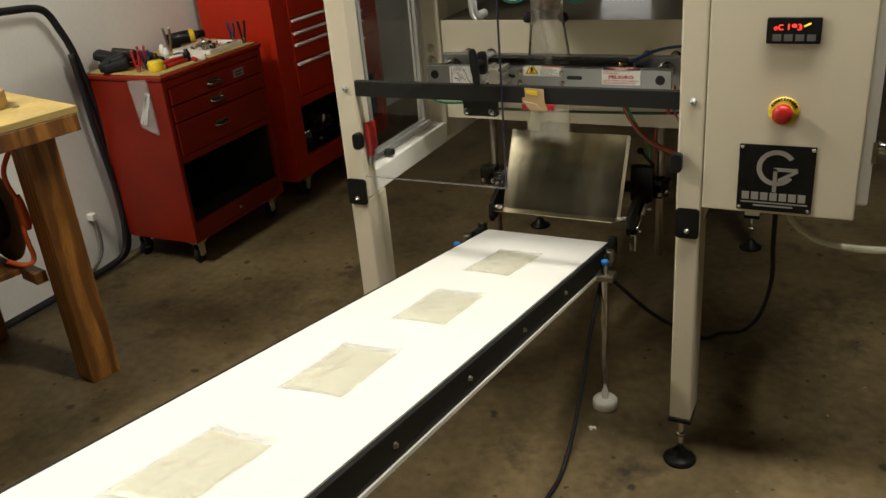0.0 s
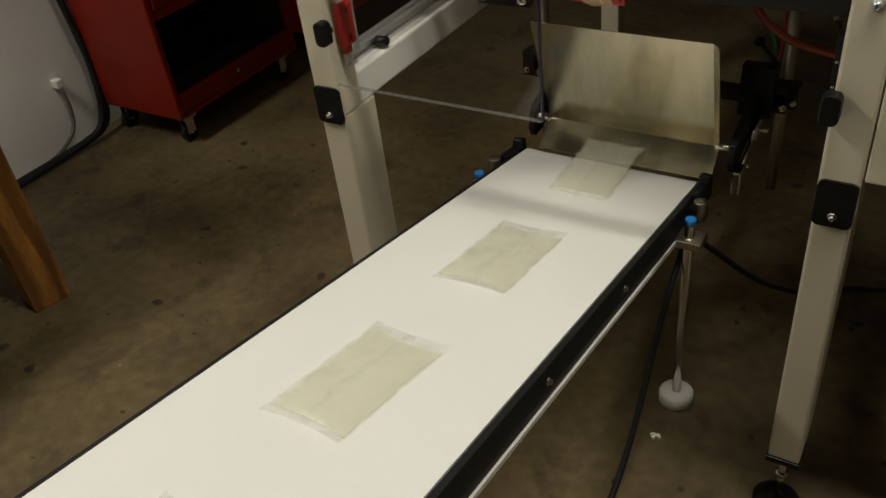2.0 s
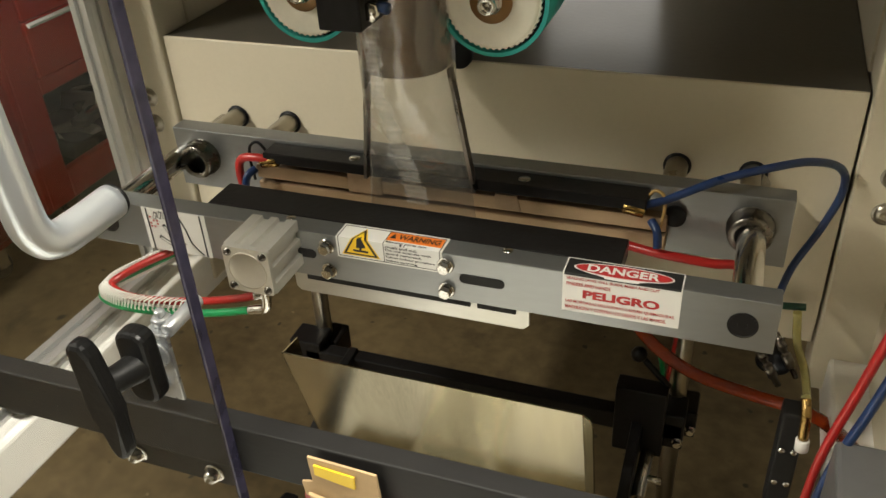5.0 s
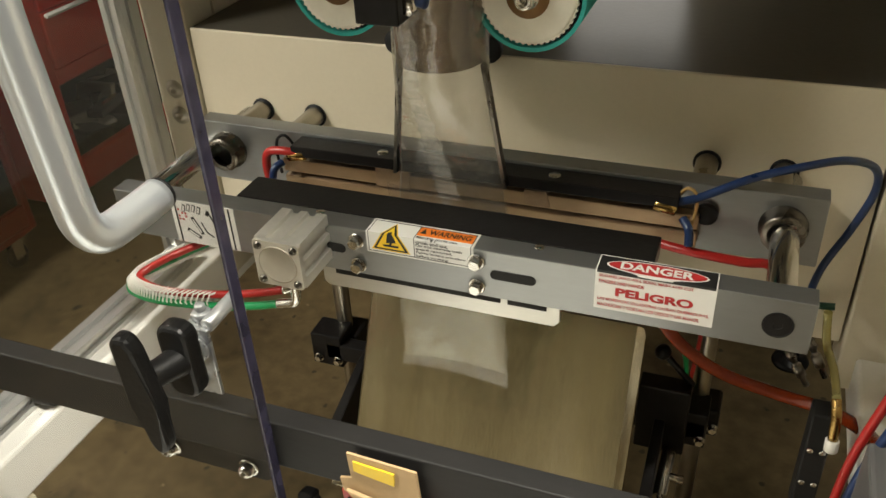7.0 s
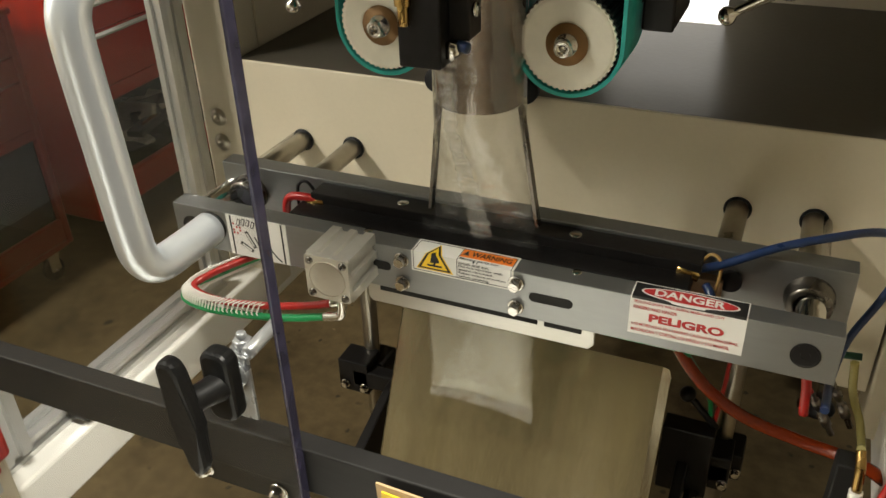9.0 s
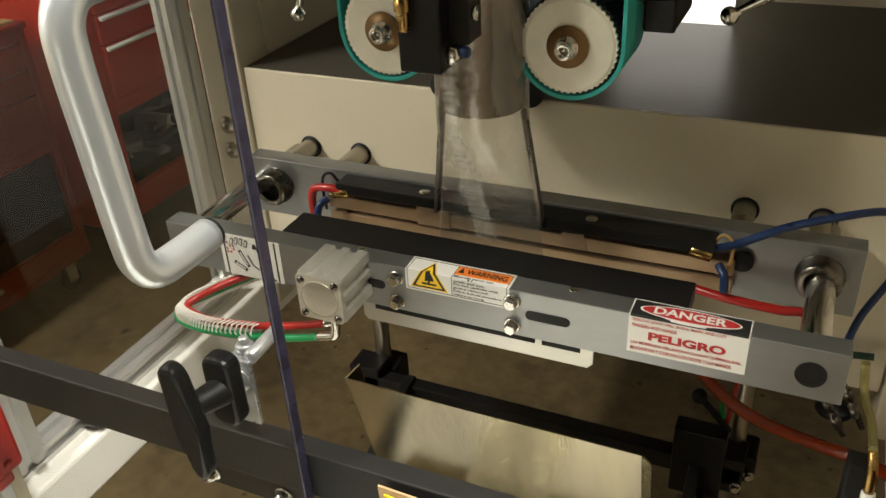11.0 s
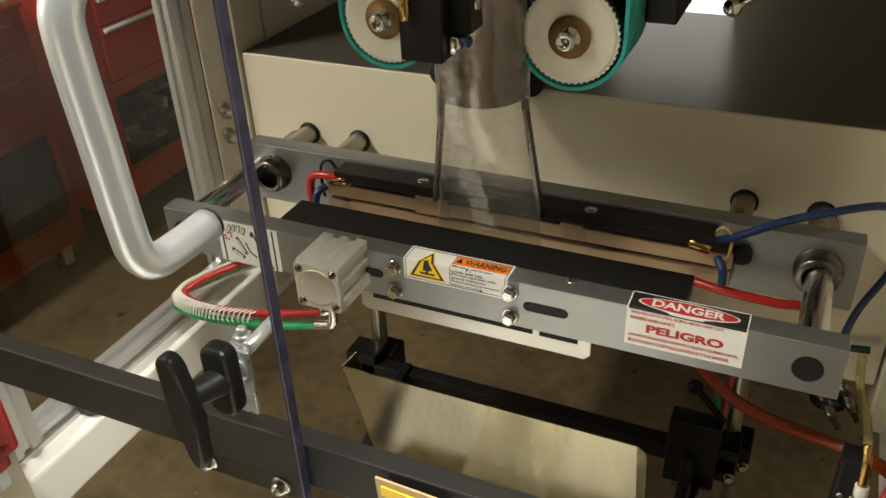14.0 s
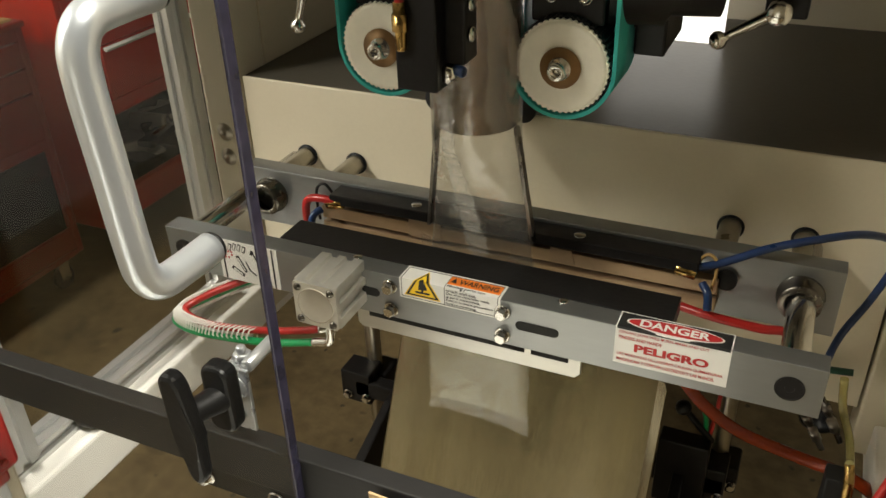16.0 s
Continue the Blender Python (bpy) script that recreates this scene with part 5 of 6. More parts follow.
for i in range(9):
    y = -0.07 - i * 0.244
    for x, s in ((BX1 + 0.0095, 1), (BX0 - 0.0095, -1)):
        bm = nb()
        z = bz(y) - 0.026
        lathe(bm, (x, y, z), (x + s, y, z), [(0, 0.005), (0.001, 0.005), (0.001, 0.0036), (0.0045, 0.0034), (0.005, 0)], 12)
        part("rail_bolt", bm, DULL_STEEL, conveyor)
for x, s in ((BX1 + 0.006, 1), (BX0 - 0.006, -1)):
    bm = nb()
    obox(bm, (x + s * 0.008, 0.262, bz(0.262) - 0.012), (0.02, 0.075, 0.034), (-CA, 0, 0), 0.004)
    obox(bm, (x + s * 0.008, 0.286, bz(0.286) + 0.004), (0.02, 0.022, 0.03), (-CA - 8, 0, 0), 0.004)
    part("end_block", bm, BLACK, conveyor, "black conveyor end bearing block")
    bm = nb()
    cyl(bm, (x + s * 0.004, 0.23, bz(0.23) - 0.025), (x + s * 0.03, 0.23, bz(0.23) - 0.025), 0.014, 18)
    cyl(bm, (x + s * 0.022, 0.216, bz(0.216) - 0.035), (x + s * 0.022, 0.216, bz(0.216) + 0.0), 0.011, 18)
    part("tension_knuckle", bm, DULL_STEEL, conveyor, "steel tension knuckle")
    fx, fy = (0.168, 0.17) if s > 0 else (-0.216, 0.17)
    bm = box(nb(), fx - 0.026, fx + 0.024, fy - 0.02, fy + 0.02, 0.366, 0.38, 0.002)
    part("leg_bracket", bm, DULL_STEEL, conveyor, "steel leg clamp bracket")
    bm = nb()
    cyl(bm, (fx, fy, 0.02), (fx, fy, 0.403), 0.0085, 18)
    leg = part("leg_rod", bm, CHROME, conveyor, "chrome conveyor leg rod")
    bm = nb()
    cyl(bm, (fx, fy, 0.403), (fx, fy, 0.4145), 0.0088, 18)
    part("rod_cap", bm, BLUE_CAP, leg, "bright blue rod cap")
    bm = nb()
    lathe(bm, (fx, fy, 0), (fx, fy, 1), [(0, 0), (0, 0.028), (0.003, 0.031), (0.022, 0.031), (0.027, 0.027), (0.028, 0.012), (0.028, 0)], 30)
    part("foot_disc", bm, WHITE, leg, "thick white plastic foot disc")
    bm = nb()
    cyl(bm, (fx, fy - 1.75, 0.0), (fx, fy - 1.75, bz(fy - 1.75) - 0.05), 0.0085, 16)
    part("leg_rod", bm, CHROME, conveyor)
hose([(0.164, 0.19, 0.37), (0.19, 0.24, 0.31), (0.26, 0.36, 0.17), (0.34, 0.55, 0.02), (0.38, 0.6, 0.012), (0.44, 0.6, 0.03), (0.5, 0.4, 0.2), (0.535, 0.2, 0.4), (0.537, 0.13, 0.52), (0.537, 0.12, 0.63)], 0.0052, RUBBER, "black sensor cable", conveyor, "cable")
hose([(0.155, 0.2, 0.36), (0.152, 0.1, 0.25), (0.15, 0.0, 0.1), (0.148, -0.1, 0.015), (0.145, -0.2, 0.007), (0.11, -0.45, 0.006), (0.0, -0.8, 0.006)], 0.0052, RUBBER, "black cable down to the floor", conveyor, "cable")
bm = nb()
cyl(bm, (0.537, 0.12, 0.6), (0.537, 0.12, 0.639), 0.014, 16)
cyl(bm, (0.50, 0.18, 0.61), (0.50, 0.18, 0.639), 0.012, 16)
part("cable_gland", bm, BLACK, cab, "black cable glands under the cabinet")
hose([(0.5, 0.18, 0.63), (0.505, 0.18, 0.59), (0.53, 0.17, 0.575), (0.57, 0.16, 0.59), (0.6, 0.16, 0.635)], 0.006, RUBBER, "black cable loop", machine, "cable")
hose([(0.565, 0.05, 0.639), (0.57, 0.05, 0.615), (0.6, 0.05, 0.585), (0.65, 0.05, 0.567), (0.75, 0.06, 0.562), (0.95, 0.1, 0.58), (1.1, 0.2, 0.6)], 0.0075, CLEAR_HOSE, "milky clear air hose", machine)

# ---------------------------------------------------------------- filled sachets
def sachet_meshes(seed):
    """A pillow pack lying flat, its length along y: filling and film, both about its centre."""
    rnd = random.Random(seed)
    hw, hl = 0.053, 0.101
    nx, ny = 18, 30
    out = []
    for kind in ("filling", "film"):
        bm = nb()
        sheets = []
        inset = 0.003 if kind == "filling" else 0.0
        for side in (1, -1):
            rows_ = []
            for j in range(ny + 1):
                v = -1 + 2 * j / ny
                row = []
                for i in range(nx + 1):
                    u = -1 + 2 * i / nx
                    w = (hw - inset) * (1 - 0.02 * (1 - abs(v)) + 0.12 * max(0, abs(v) - 0.78))
                    l = hl - (0.013 if kind == "filling" else 0)
                    swell = max(0.0, 1 - u**4) * max(0.0, 1 - abs(v / (0.9 if kind == "film" else 1.0)) ** 5)
                    thick = 0.0082 * (swell**0.6) if kind == "filling" else 0.009 * (swell**0.62) + 0.0005
                    wr = noise.noise(Vector((u * 1.6 + seed * 3.7, v * 2.4, side * 2.0))) * 0.0022
                    wr += noise.noise(Vector((u * 7 + seed, v * 5, side * 3.0))) * (0.0018 if kind == "film" else 0.0003)
                    edge = noise.noise(Vector((u * 3, v * 4 + seed, 5.0))) * 0.003
                    curl = 0.006 * max(0, abs(v) - 0.82) ** 1.2 * (1 + u) * 3 if kind == "film" else 0
                    z = thick * (1.0 if side > 0 else 0.18) * side + wr * swell * (1 if side > 0 else 0.1) + curl
                    row.append(bm.verts.new((u * w + edge, v * l * (1 + 0.05 * (abs(u) ** 2.5 - 0.5) * max(0, abs(v) - 0.6) / 0.4), z)))
                rows_.append(row)
            sheets.append(rows_)
            for a, b in zip(rows_, rows_[1:]):
                for i in range(nx):
                    f = bm.faces.new([a[i], a[i + 1], b[i + 1], b[i]])
                    f.smooth = True
        me = mesh_of(kind, bm, FILL if kind == "filling" else FILM_BAG, Vector((0, 0, 0)))
        out.append(me)
    bm = nb()
    pair = []
    for j in range(41):
        v = -0.97 + 1.94 * j / 40
        swell = max(0.0, 1 - abs(v / 0.9) ** 5)
        z = 0.009 * swell**0.62 + 0.0016 + 0.0034 * swell * noise.noise(Vector((seed * 3.7, v * 3.5, 2.0)))
        w = 0.0048 + 0.0012 * math.sin(j * 1.3 + seed)
        pair.append([bm.verts.new((0.004 * math.sin(seed) + s * w, v * hl, z + 0.0008 * (j % 2) + (0.0012 if s > 0 else 0))) for s in (-1, 1)])
    for a, b in zip(pair, pair[1:]):
        bm.faces.new([a[0], a[1], b[1], b[0]])
    out.append(mesh_of("back_seam", bm, SEAM, Vector((0, 0, 0))))
    return out


FILM_BAG = clear("sachet_film", (0.99, 0.99, 0.98), 0.13, 0.08, 0.03, (0.85, 0.85, 0.8), bump=0.8)
SEAM = clear("seam_film", (0.985, 0.985, 0.975), 0.06, 0.15, 0.12, (0.94, 0.93, 0.88), bump=0.3)
SACHETS = [sachet_meshes(k) for k in range(4)]
BAGS = []
for k in range(18):
    ob = new("sachet")
    ob.empty_display_size = 0.03
    tagged(ob, "clear film sachet filled with pale cream filling", "sachet", "sachets from the machine")
    for name, me in zip(("filling", "film", "back_seam"), SACHETS[k % 4]):
        ch = new(name, me)
        ch.parent = ob
        ch.visible_shadow = name == "filling"
    BAGS.append(ob)

# ---------------------------------------------------------------- red tool cabinets by the wall
def caster(parent, x, y, mat=RUBBER):
    bm = nb()
    cyl(bm, (x - 0.009, y, 0.032), (x + 0.009, y, 0.032), 0.032, 22, edge=0.004)
    w = part("caster_wheel", bm, RUBBER, parent, "black caster wheel")
    bm = nb()
    box(bm, x - 0.014, x - 0.011, y - 0.016, y + 0.016, 0.03, 0.082, 0.001)
    box(bm, x + 0.011, x + 0.014, y - 0.016, y + 0.016, 0.03, 0.082, 0.001)
    box(bm, x - 0.024, x + 0.024, y - 0.024, y + 0.024, 0.081, 0.09, 0.001)
    cyl(bm, (x - 0.017, y, 0.032), (x + 0.017, y, 0.032), 0.005, 10)
    part("caster_fork", bm, CHROME, w, "steel caster fork")


CX = -1.455
cart = thing("tool_cart", "red steel rolling tool cart with three drawers and an open shelf", "tool cart", (-1.63, 0.805, 0))
Ya, Yb, Za, Zb = 0.532, 1.082, 0.1, 0.7
part("side_panel", box(nb(), -1.82, CX, Ya, Ya + 0.02, Za, Zb, 0.004), RED_PAINT, cart)
part("side_panel", box(nb(), -1.82, CX, Yb - 0.02, Yb, Za, Zb, 0.004), RED_PAINT, cart)
part("back_panel", box(nb(), -1.82, -1.81, Ya + 0.02, Yb - 0.02, Za, Zb), RED_PAINT, cart)
part("floor_panel", box(nb(), -1.81, CX, Ya + 0.02, Yb - 0.02, Za, 0.115), RED_PAINT, cart)
part("bottom_rail", box(nb(), CX - 0.016, CX - 0.001, Ya + 0.02, Yb - 0.02, 0.1155, 0.175, 0.003), RED_PAINT, cart)
part("middle_rail", box(nb(), CX - 0.3, CX - 0.001, Ya + 0.02, Yb - 0.02, 0.4, 0.428, 0.003), RED_PAINT, cart)
part("top_rail", box(nb(), CX - 0.02, CX - 0.001, Ya + 0.02, Yb - 0.02, 0.672, 0.7, 0.003), RED_PAINT, cart)
part("worktop", box(nb(), -1.822, CX + 0.006, Ya - 0.006, Yb + 0.006, 0.7005, 0.716, 0.004), RED_PAINT, cart)
part("top_board", box(nb(), -1.81, CX - 0.012, Ya + 0.012, Yb - 0.012, 0.7165, 0.722, 0.001), PINE, cart, "worn wooden board set in the top")
for z0, z1 in ((0.43, 0.545), (0.549, 0.606), (0.61, 0.67)):
    d = part("drawer", box(nb(), CX - 0.3, CX + 0.004, Ya + 0.024, Yb - 0.024, z0, z1, 0.003), RED_PAINT, cart)
    zc = (z0 + z1) / 2 + (z1 - z0) * 0.0
    bm = nb()
    tube(bm, [(CX + 0.004, 0.745, zc), (CX + 0.014, 0.75, zc - 0.001), (CX + 0.017, 0.765, zc - 0.002), (CX + 0.017, 0.8, zc - 0.002), (CX + 0.014, 0.815, zc - 0.001), (CX + 0.004, 0.82, zc)], 0.0048, 10)
    obox(bm, (CX + 0.0052, 0.7825, zc + 0.006), (0.002, 0.062, 0.016))
    part("drawer_handle", bm, CHROME, d, "chrome drawer handle")
    if z0 > 0.6:
        bm = obox(nb(), (CX + 0.005, 0.925, zc + 0.0), (0.003, 0.058, 0.03), bevel=0.0006)
        for q in (-0.006, 0.004):
            obox(bm, (CX + 0.0068, 0.925, zc + q), (0.0006, 0.04, 0.0045), mi=1)
        part("name_plate", bm, [EXTRUSION, INK], d, "small silver plate")
bm = nb()
cyl(bm, (CX - 0.001, 0.8, 0.145), (CX + 0.003, 0.8, 0.145), 0.008, 14)
part("lock", bm, CHROME, cart)
for x in (-1.77, -1.5):
    for y in (0.585, 1.03):
        caster(cart, x, y)
bm = tube(nb(), [(-1.5, 0.62, 0.118), (-1.49, 0.7, 0.124), (-1.485, 0.8, 0.132), (-1.48, 0.9, 0.134), (-1.478, 0.98, 0.128)], 0.0035, 8)
solo("steel_strip", bm, SATIN_ALU, "bent bright steel strip on the cart's shelf", "metal strip", at=(-1.49, 0.8, 0.116))
for i in range(5):
    h = 0.11 + 0.03 * (i % 3)
    y = 0.6 + 0.095 * i
    solo("tool_case", obox(nb(), (-1.74, y, 0.116 + h / 2), (0.09, 0.085, h), (0, 0, 3 * (-1) ** i), 0.004), BLACK, "dark tool case on the cart's shelf", "tool case", at=(-1.74, y, 0.116), group="cases in the cart")

# Thin black sheets paint the shade inside the cart's open bay.
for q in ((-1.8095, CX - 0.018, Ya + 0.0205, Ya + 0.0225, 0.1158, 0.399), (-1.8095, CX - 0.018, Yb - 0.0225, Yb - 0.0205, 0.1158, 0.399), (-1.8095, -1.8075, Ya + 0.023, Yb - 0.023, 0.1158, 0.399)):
    part("bay_shade", box(nb(), *q), SHADE_BLACK, cart, "black sheet painting the shade in the open bay")
part("bay_floor_shade", box(nb(), -1.807, CX - 0.018, Ya + 0.023, Yb - 0.023, 0.1155, 0.1162), SHADE_BLACK, cart, "black sheet painting the shade on the bay floor")

CT = 0.722
bm = nb()
lathe(bm, (-1.53, 0.6, CT), (-1.53, 0.6, 2), [(0, 0), (0, 0.026), (0.004, 0.027), (0.03, 0.027), (0.034, 0.024), (0.034, 0)], 26)
solo("tape_roll", bm, YELLOW, "small roll of bright yellow tape on the cart", "tape", at=(-1.53, 0.6, CT))
rnd = random.Random(5)
gloves = thing("glove_heap", "heap of dark work gloves on the cart", "gloves", (-1.69, 0.6, CT))
for i in range(9):
    x, y = -1.69 + rnd.uniform(-0.08, 0.06), 0.6 + rnd.uniform(-0.045, 0.08)
    part("glove", obox(nb(), (x, y, CT + 0.022 + rnd.uniform(0, 0.02)), (0.09, 0.05, 0.035), (rnd.uniform(-18, 18), rnd.uniform(-18, 18), rnd.uniform(0, 180)), 0.012), RUBBER, gloves)
for x, y, c, h in ((-1.585, 0.572, RED, 0.075), (-1.57, 0.6, BLUE, 0.07), (-1.6, 0.615, RED, 0.08), (-1.5, 1.05, RUBBER, 0.085), (-1.56, 1.06, BLUE, 0.08), (-1.72, 0.88, DULL_STEEL, 0.09)):
    pl = thing("pliers", "hand pliers with coloured grips standing on the cart", "pliers", (x, y, CT), group="tools on the cart")
    for s in (-1, 1):
        bm = nb()
        tube(bm, [(x + s * 0.002, y, CT + 0.001), (x + s * 0.008, y + s * 0.003, CT + h * 0.5), (x + s * 0.012, y + s * 0.004, CT + h)], 0.0045, 8)
        part("grip", bm, c, pl)
    bm = nb()
    obox(bm, (x, y, CT + 0.012), (0.014, 0.008, 0.022), bevel=0.002)
    part("pliers_head", bm, DULL_STEEL, pl)
tray = thing("parts_tray", "grey plastic tray of small parts on the cart", "tray", (-1.6, 0.93, CT))
bm = nb()
box(bm, -1.68, -1.5, 0.85, 1.04, CT, CT + 0.003)
for q in ((-1.68, -1.677, 0.85, 1.04), (-1.503, -1.5, 0.85, 1.04), (-1.677, -1.503, 0.85, 0.853), (-1.677, -1.503, 1.037, 1.04)):
    box(bm, *q, CT + 0.003, CT + 0.015)
part("tray_shell", bm, WHITE, tray)
bm = nb()
for i in range(40):
    obox(bm, (rnd.uniform(-1.665, -1.515), rnd.uniform(0.865, 1.025), CT + 0.008 + rnd.uniform(0, 0.01)), (rnd.uniform(0.008, 0.035), rnd.uniform(0.006, 0.02), rnd.uniform(0.006, 0.014)), (rnd.uniform(-30, 30), rnd.uniform(-30, 30), rnd.uniform(0, 180)), 0.001, mi=i % 3)
part("small_parts", bm, [DULL_STEEL, BLACK, CARDBOARD], tray)
for i in range(14):
    x, y = rnd.uniform(-1.7, -1.49), rnd.uniform(0.66, 0.83)
    bm = nb()
    if i % 3 == 0:
        obox(bm, (x, y, CT + 0.009), (0.03 + 0.04 * rnd.random(), 0.022, 0.018), (0, 0, rnd.uniform(0, 180)), 0.003)
        solo("small_box", bm, (WHITE, BLACK, CARDBOARD)[i % 3 + i % 2], "small part box lying on the cart", "box", at=(x, y, CT), group="clutter on the cart")
    elif i % 3 == 1:
        a = rnd.uniform(0, 6)
        dx, dy = 0.05 * math.cos(a), 0.05 * math.sin(a)
        cyl(bm, (x - dx, y - dy, CT + 0.007), (x + dx, y + dy, CT + 0.007), 0.007, 10)
        solo("screwdriver", bm, (DULL_STEEL, RED, BLACK)[i % 3], "screwdriver lying on the cart", "screwdriver", at=(x, y, CT), group="clutter on the cart")
    else:
        lathe(bm, (x, y, CT), (x, y, 2), [(0, 0), (0, 0.013), (0.03, 0.013), (0.035, 0.008), (0.042, 0.008), (0.042, 0)], 14)
        solo("small_bottle", bm, (WHITE, BLACK, DULL_STEEL)[i % 2], "small bottle on the cart", "bottle", at=(x, y, CT), group="clutter on the cart")
grinder = thing("power_drill", "dark cordless drill with yellow collar lying on the cart", "drill", (-1.73, 0.98, CT))
bm = nb()
lathe(bm, (-1.78, 0.93, CT + 0.03), (-1.68, 1.03, CT + 0.04), [(0, 0), (0, 0.024), (0.09, 0.026), (0.12, 0.016), (0.15, 0.014), (0.15, 0)], 18)
obox(bm, (-1.76, 0.95, CT + 0.017), (0.05, 0.04, 0.034), (0, 0, 45), 0.008)
part("drill_body", bm, BLACK, grinder)
bm = nb()
lathe(bm, (-1.716, 0.994, CT + 0.037), (-1.68, 1.03, CT + 0.04), [(0, 0.0265), (0.015, 0.0265), (0.02, 0.02)], 18)
part("drill_collar", bm, YELLOW, grinder)
pouch = thing("poly_pouch", "clear plastic pouch with white strips hung on the cart's side", "plastic pouch", (-1.56, 0.527, 0.6))
bm = nb()
q = [(-1.6, 0.528, 0.702), (-1.515, 0.528, 0.71), (-1.508, 0.5265, 0.515), (-1.578, 0.526, 0.54)]
vs = [bm.verts.new((a, b - d, c)) for d in (0.0, 0.007) for a, b, c in q]
for i in ((0, 1, 2, 3), (4, 7, 6, 5), (0, 4, 5, 1), (1, 5, 6, 2), (2, 6, 7, 3), (3, 7, 4, 0)):
    bm.faces.new([vs[j] for j in i])
part("pouch_film", bm, POLYBAG, pouch)
for dx, a in ((0.0, -18), (0.01, -22), (-0.006, -26)):
    bm = obox(nb(), (-1.548 + dx, 0.5245, 0.605), (0.009, 0.002, 0.12), (0, -a, 0), 0.0008)
    part("white_strip", bm, WHITE, pouch)

# the taller cabinet beside it
big = thing("tool_cabinet", "tall red steel tool cabinet with drawers over an open bay", "tool cabinet", (-1.63, 1.42, 0))
Y2, Y3, Z3 = 1.185, 2.0, 1.28
YS = Y2 + 0.105  # inner edge of the wide front stile
part("side_panel", box(nb(), -1.82, CX, Y2, Y2 + 0.02, Za, Z3, 0.004), RED_BRIGHT, big)
part("side_panel", box(nb(), -1.82, CX, Y3 - 0.04, Y3, Za, Z3, 0.004), RED_BRIGHT, big)
part("front_stile", box(nb(), CX - 0.03, CX - 0.0005, Y2 + 0.0205, YS, Za + 0.001, Z3 - 0.001, 0.004), RED_BRIGHT, big)
part("back_panel", box(nb(), -1.82, -1.81, Y2 + 0.02, Y3 - 0.04, Za, Z3), RED_BRIGHT, big)
part("base_panel", box(nb(), -1.81, CX - 0.031, Y2 + 0.02, Y3 - 0.04, Za, 0.115, 0.002), RED_BRIGHT, big)
part("bottom_rail", box(nb(), CX - 0.03, CX - 0.001, YS, Y3 - 0.04, Za, 0.185, 0.006), RED_BRIGHT, big)
part("bay_lintel", box(nb(), -1.81, CX - 0.001, YS, Y3 - 0.04, 0.4, 0.442, 0.004), RED_BRIGHT, big)
part("top_panel", box(nb(), -1.82, CX, Y2, Y3, Z3, Z3 + 0.015, 0.004), RED_BRIGHT, big)
for z0, z1 in ((0.445, 0.589), (0.592, 0.668), (0.671, 0.7145), (0.7175, 0.766), (0.769, 0.91), (0.913, 1.06), (1.063, 1.275)):
    d = part("drawer", box(nb(), CX - 0.3, CX + 0.005, YS + 0.004, Y3 - 0.044, z0, z1, 0.003), RED_BRIGHT, big)
    bm = nb()
    prism(bm, [(CX + 0.0052, z1 - 0.012), (CX + 0.013, z1 - 0.016), (CX + 0.0165, z1 - 0.012), (CX + 0.0165, z1 - 0.008), (CX + 0.0052, z1 - 0.004)], "y", YS + 0.012, Y3 - 0.15, 0.001)
    part("drawer_pull", bm, WHITE_COAT, d, "full-width pale drawer pull")
# Same here: the bay's shade is put in as black sheets.
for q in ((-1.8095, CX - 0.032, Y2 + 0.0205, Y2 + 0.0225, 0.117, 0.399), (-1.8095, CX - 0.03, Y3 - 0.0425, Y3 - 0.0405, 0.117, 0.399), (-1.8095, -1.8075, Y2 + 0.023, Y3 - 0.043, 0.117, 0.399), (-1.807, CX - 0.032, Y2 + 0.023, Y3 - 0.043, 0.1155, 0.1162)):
    part("bay_shade", box(nb(), *q), SHADE_BLACK, big, "black sheet painting the shade in the open bay")
for x in (-1.77, -1.5):
    for y in (1.3, 1.92):
        caster(big, x, y)
heap = thing("tool_heap", "dark heap of tools in the open bay", "tools", (-1.62, 1.55, 0.117))
for i in range(12):
    part("tool", obox(nb(), (-1.62 + rnd.uniform(-0.1, 0.12), 1.55 + rnd.uniform(-0.18, 0.25), 0.15 + rnd.uniform(0, 0.12)), (0.12, 0.09, 0.05), (rnd.uniform(-20, 20), 0, rnd.uniform(0, 180)), 0.008), (BLACK, DULL_STEEL)[i % 2], heap)
bm = obox(nb(), (-1.51, 1.5, 0.262), (0.05, 0.18, 0.02), (0, 0, 12), 0.003)
obox(bm, (-1.5, 1.49, 0.275), (0.016, 0.07, 0.006), (0, 0, 12), 0.001, mi=1)
solo("pry_tool", bm, [BLACK, BRASS], "black tool case with a brass tag on the tool heap", "tool case", at=(-1.51, 1.5, 0.252))

# ---------------------------------------------------------------- wooden bench with its load
BA = -13.0
BC = Vector((-1.092, -0.128, 0))


def wb(bm):
    """From bench plan (corner at 0, going to -x and -y) to the shop."""
    bm.transform(Matrix.Translation(BC) @ pose(0, 0, 0, 0, 0, BA))
    return bm


def bp(x, y, z):
    v = Matrix.Translation(BC) @ pose(0, 0, 0, 0, 0, BA) @ Vector((x, y, z))
    return (v.x, v.y, v.z)


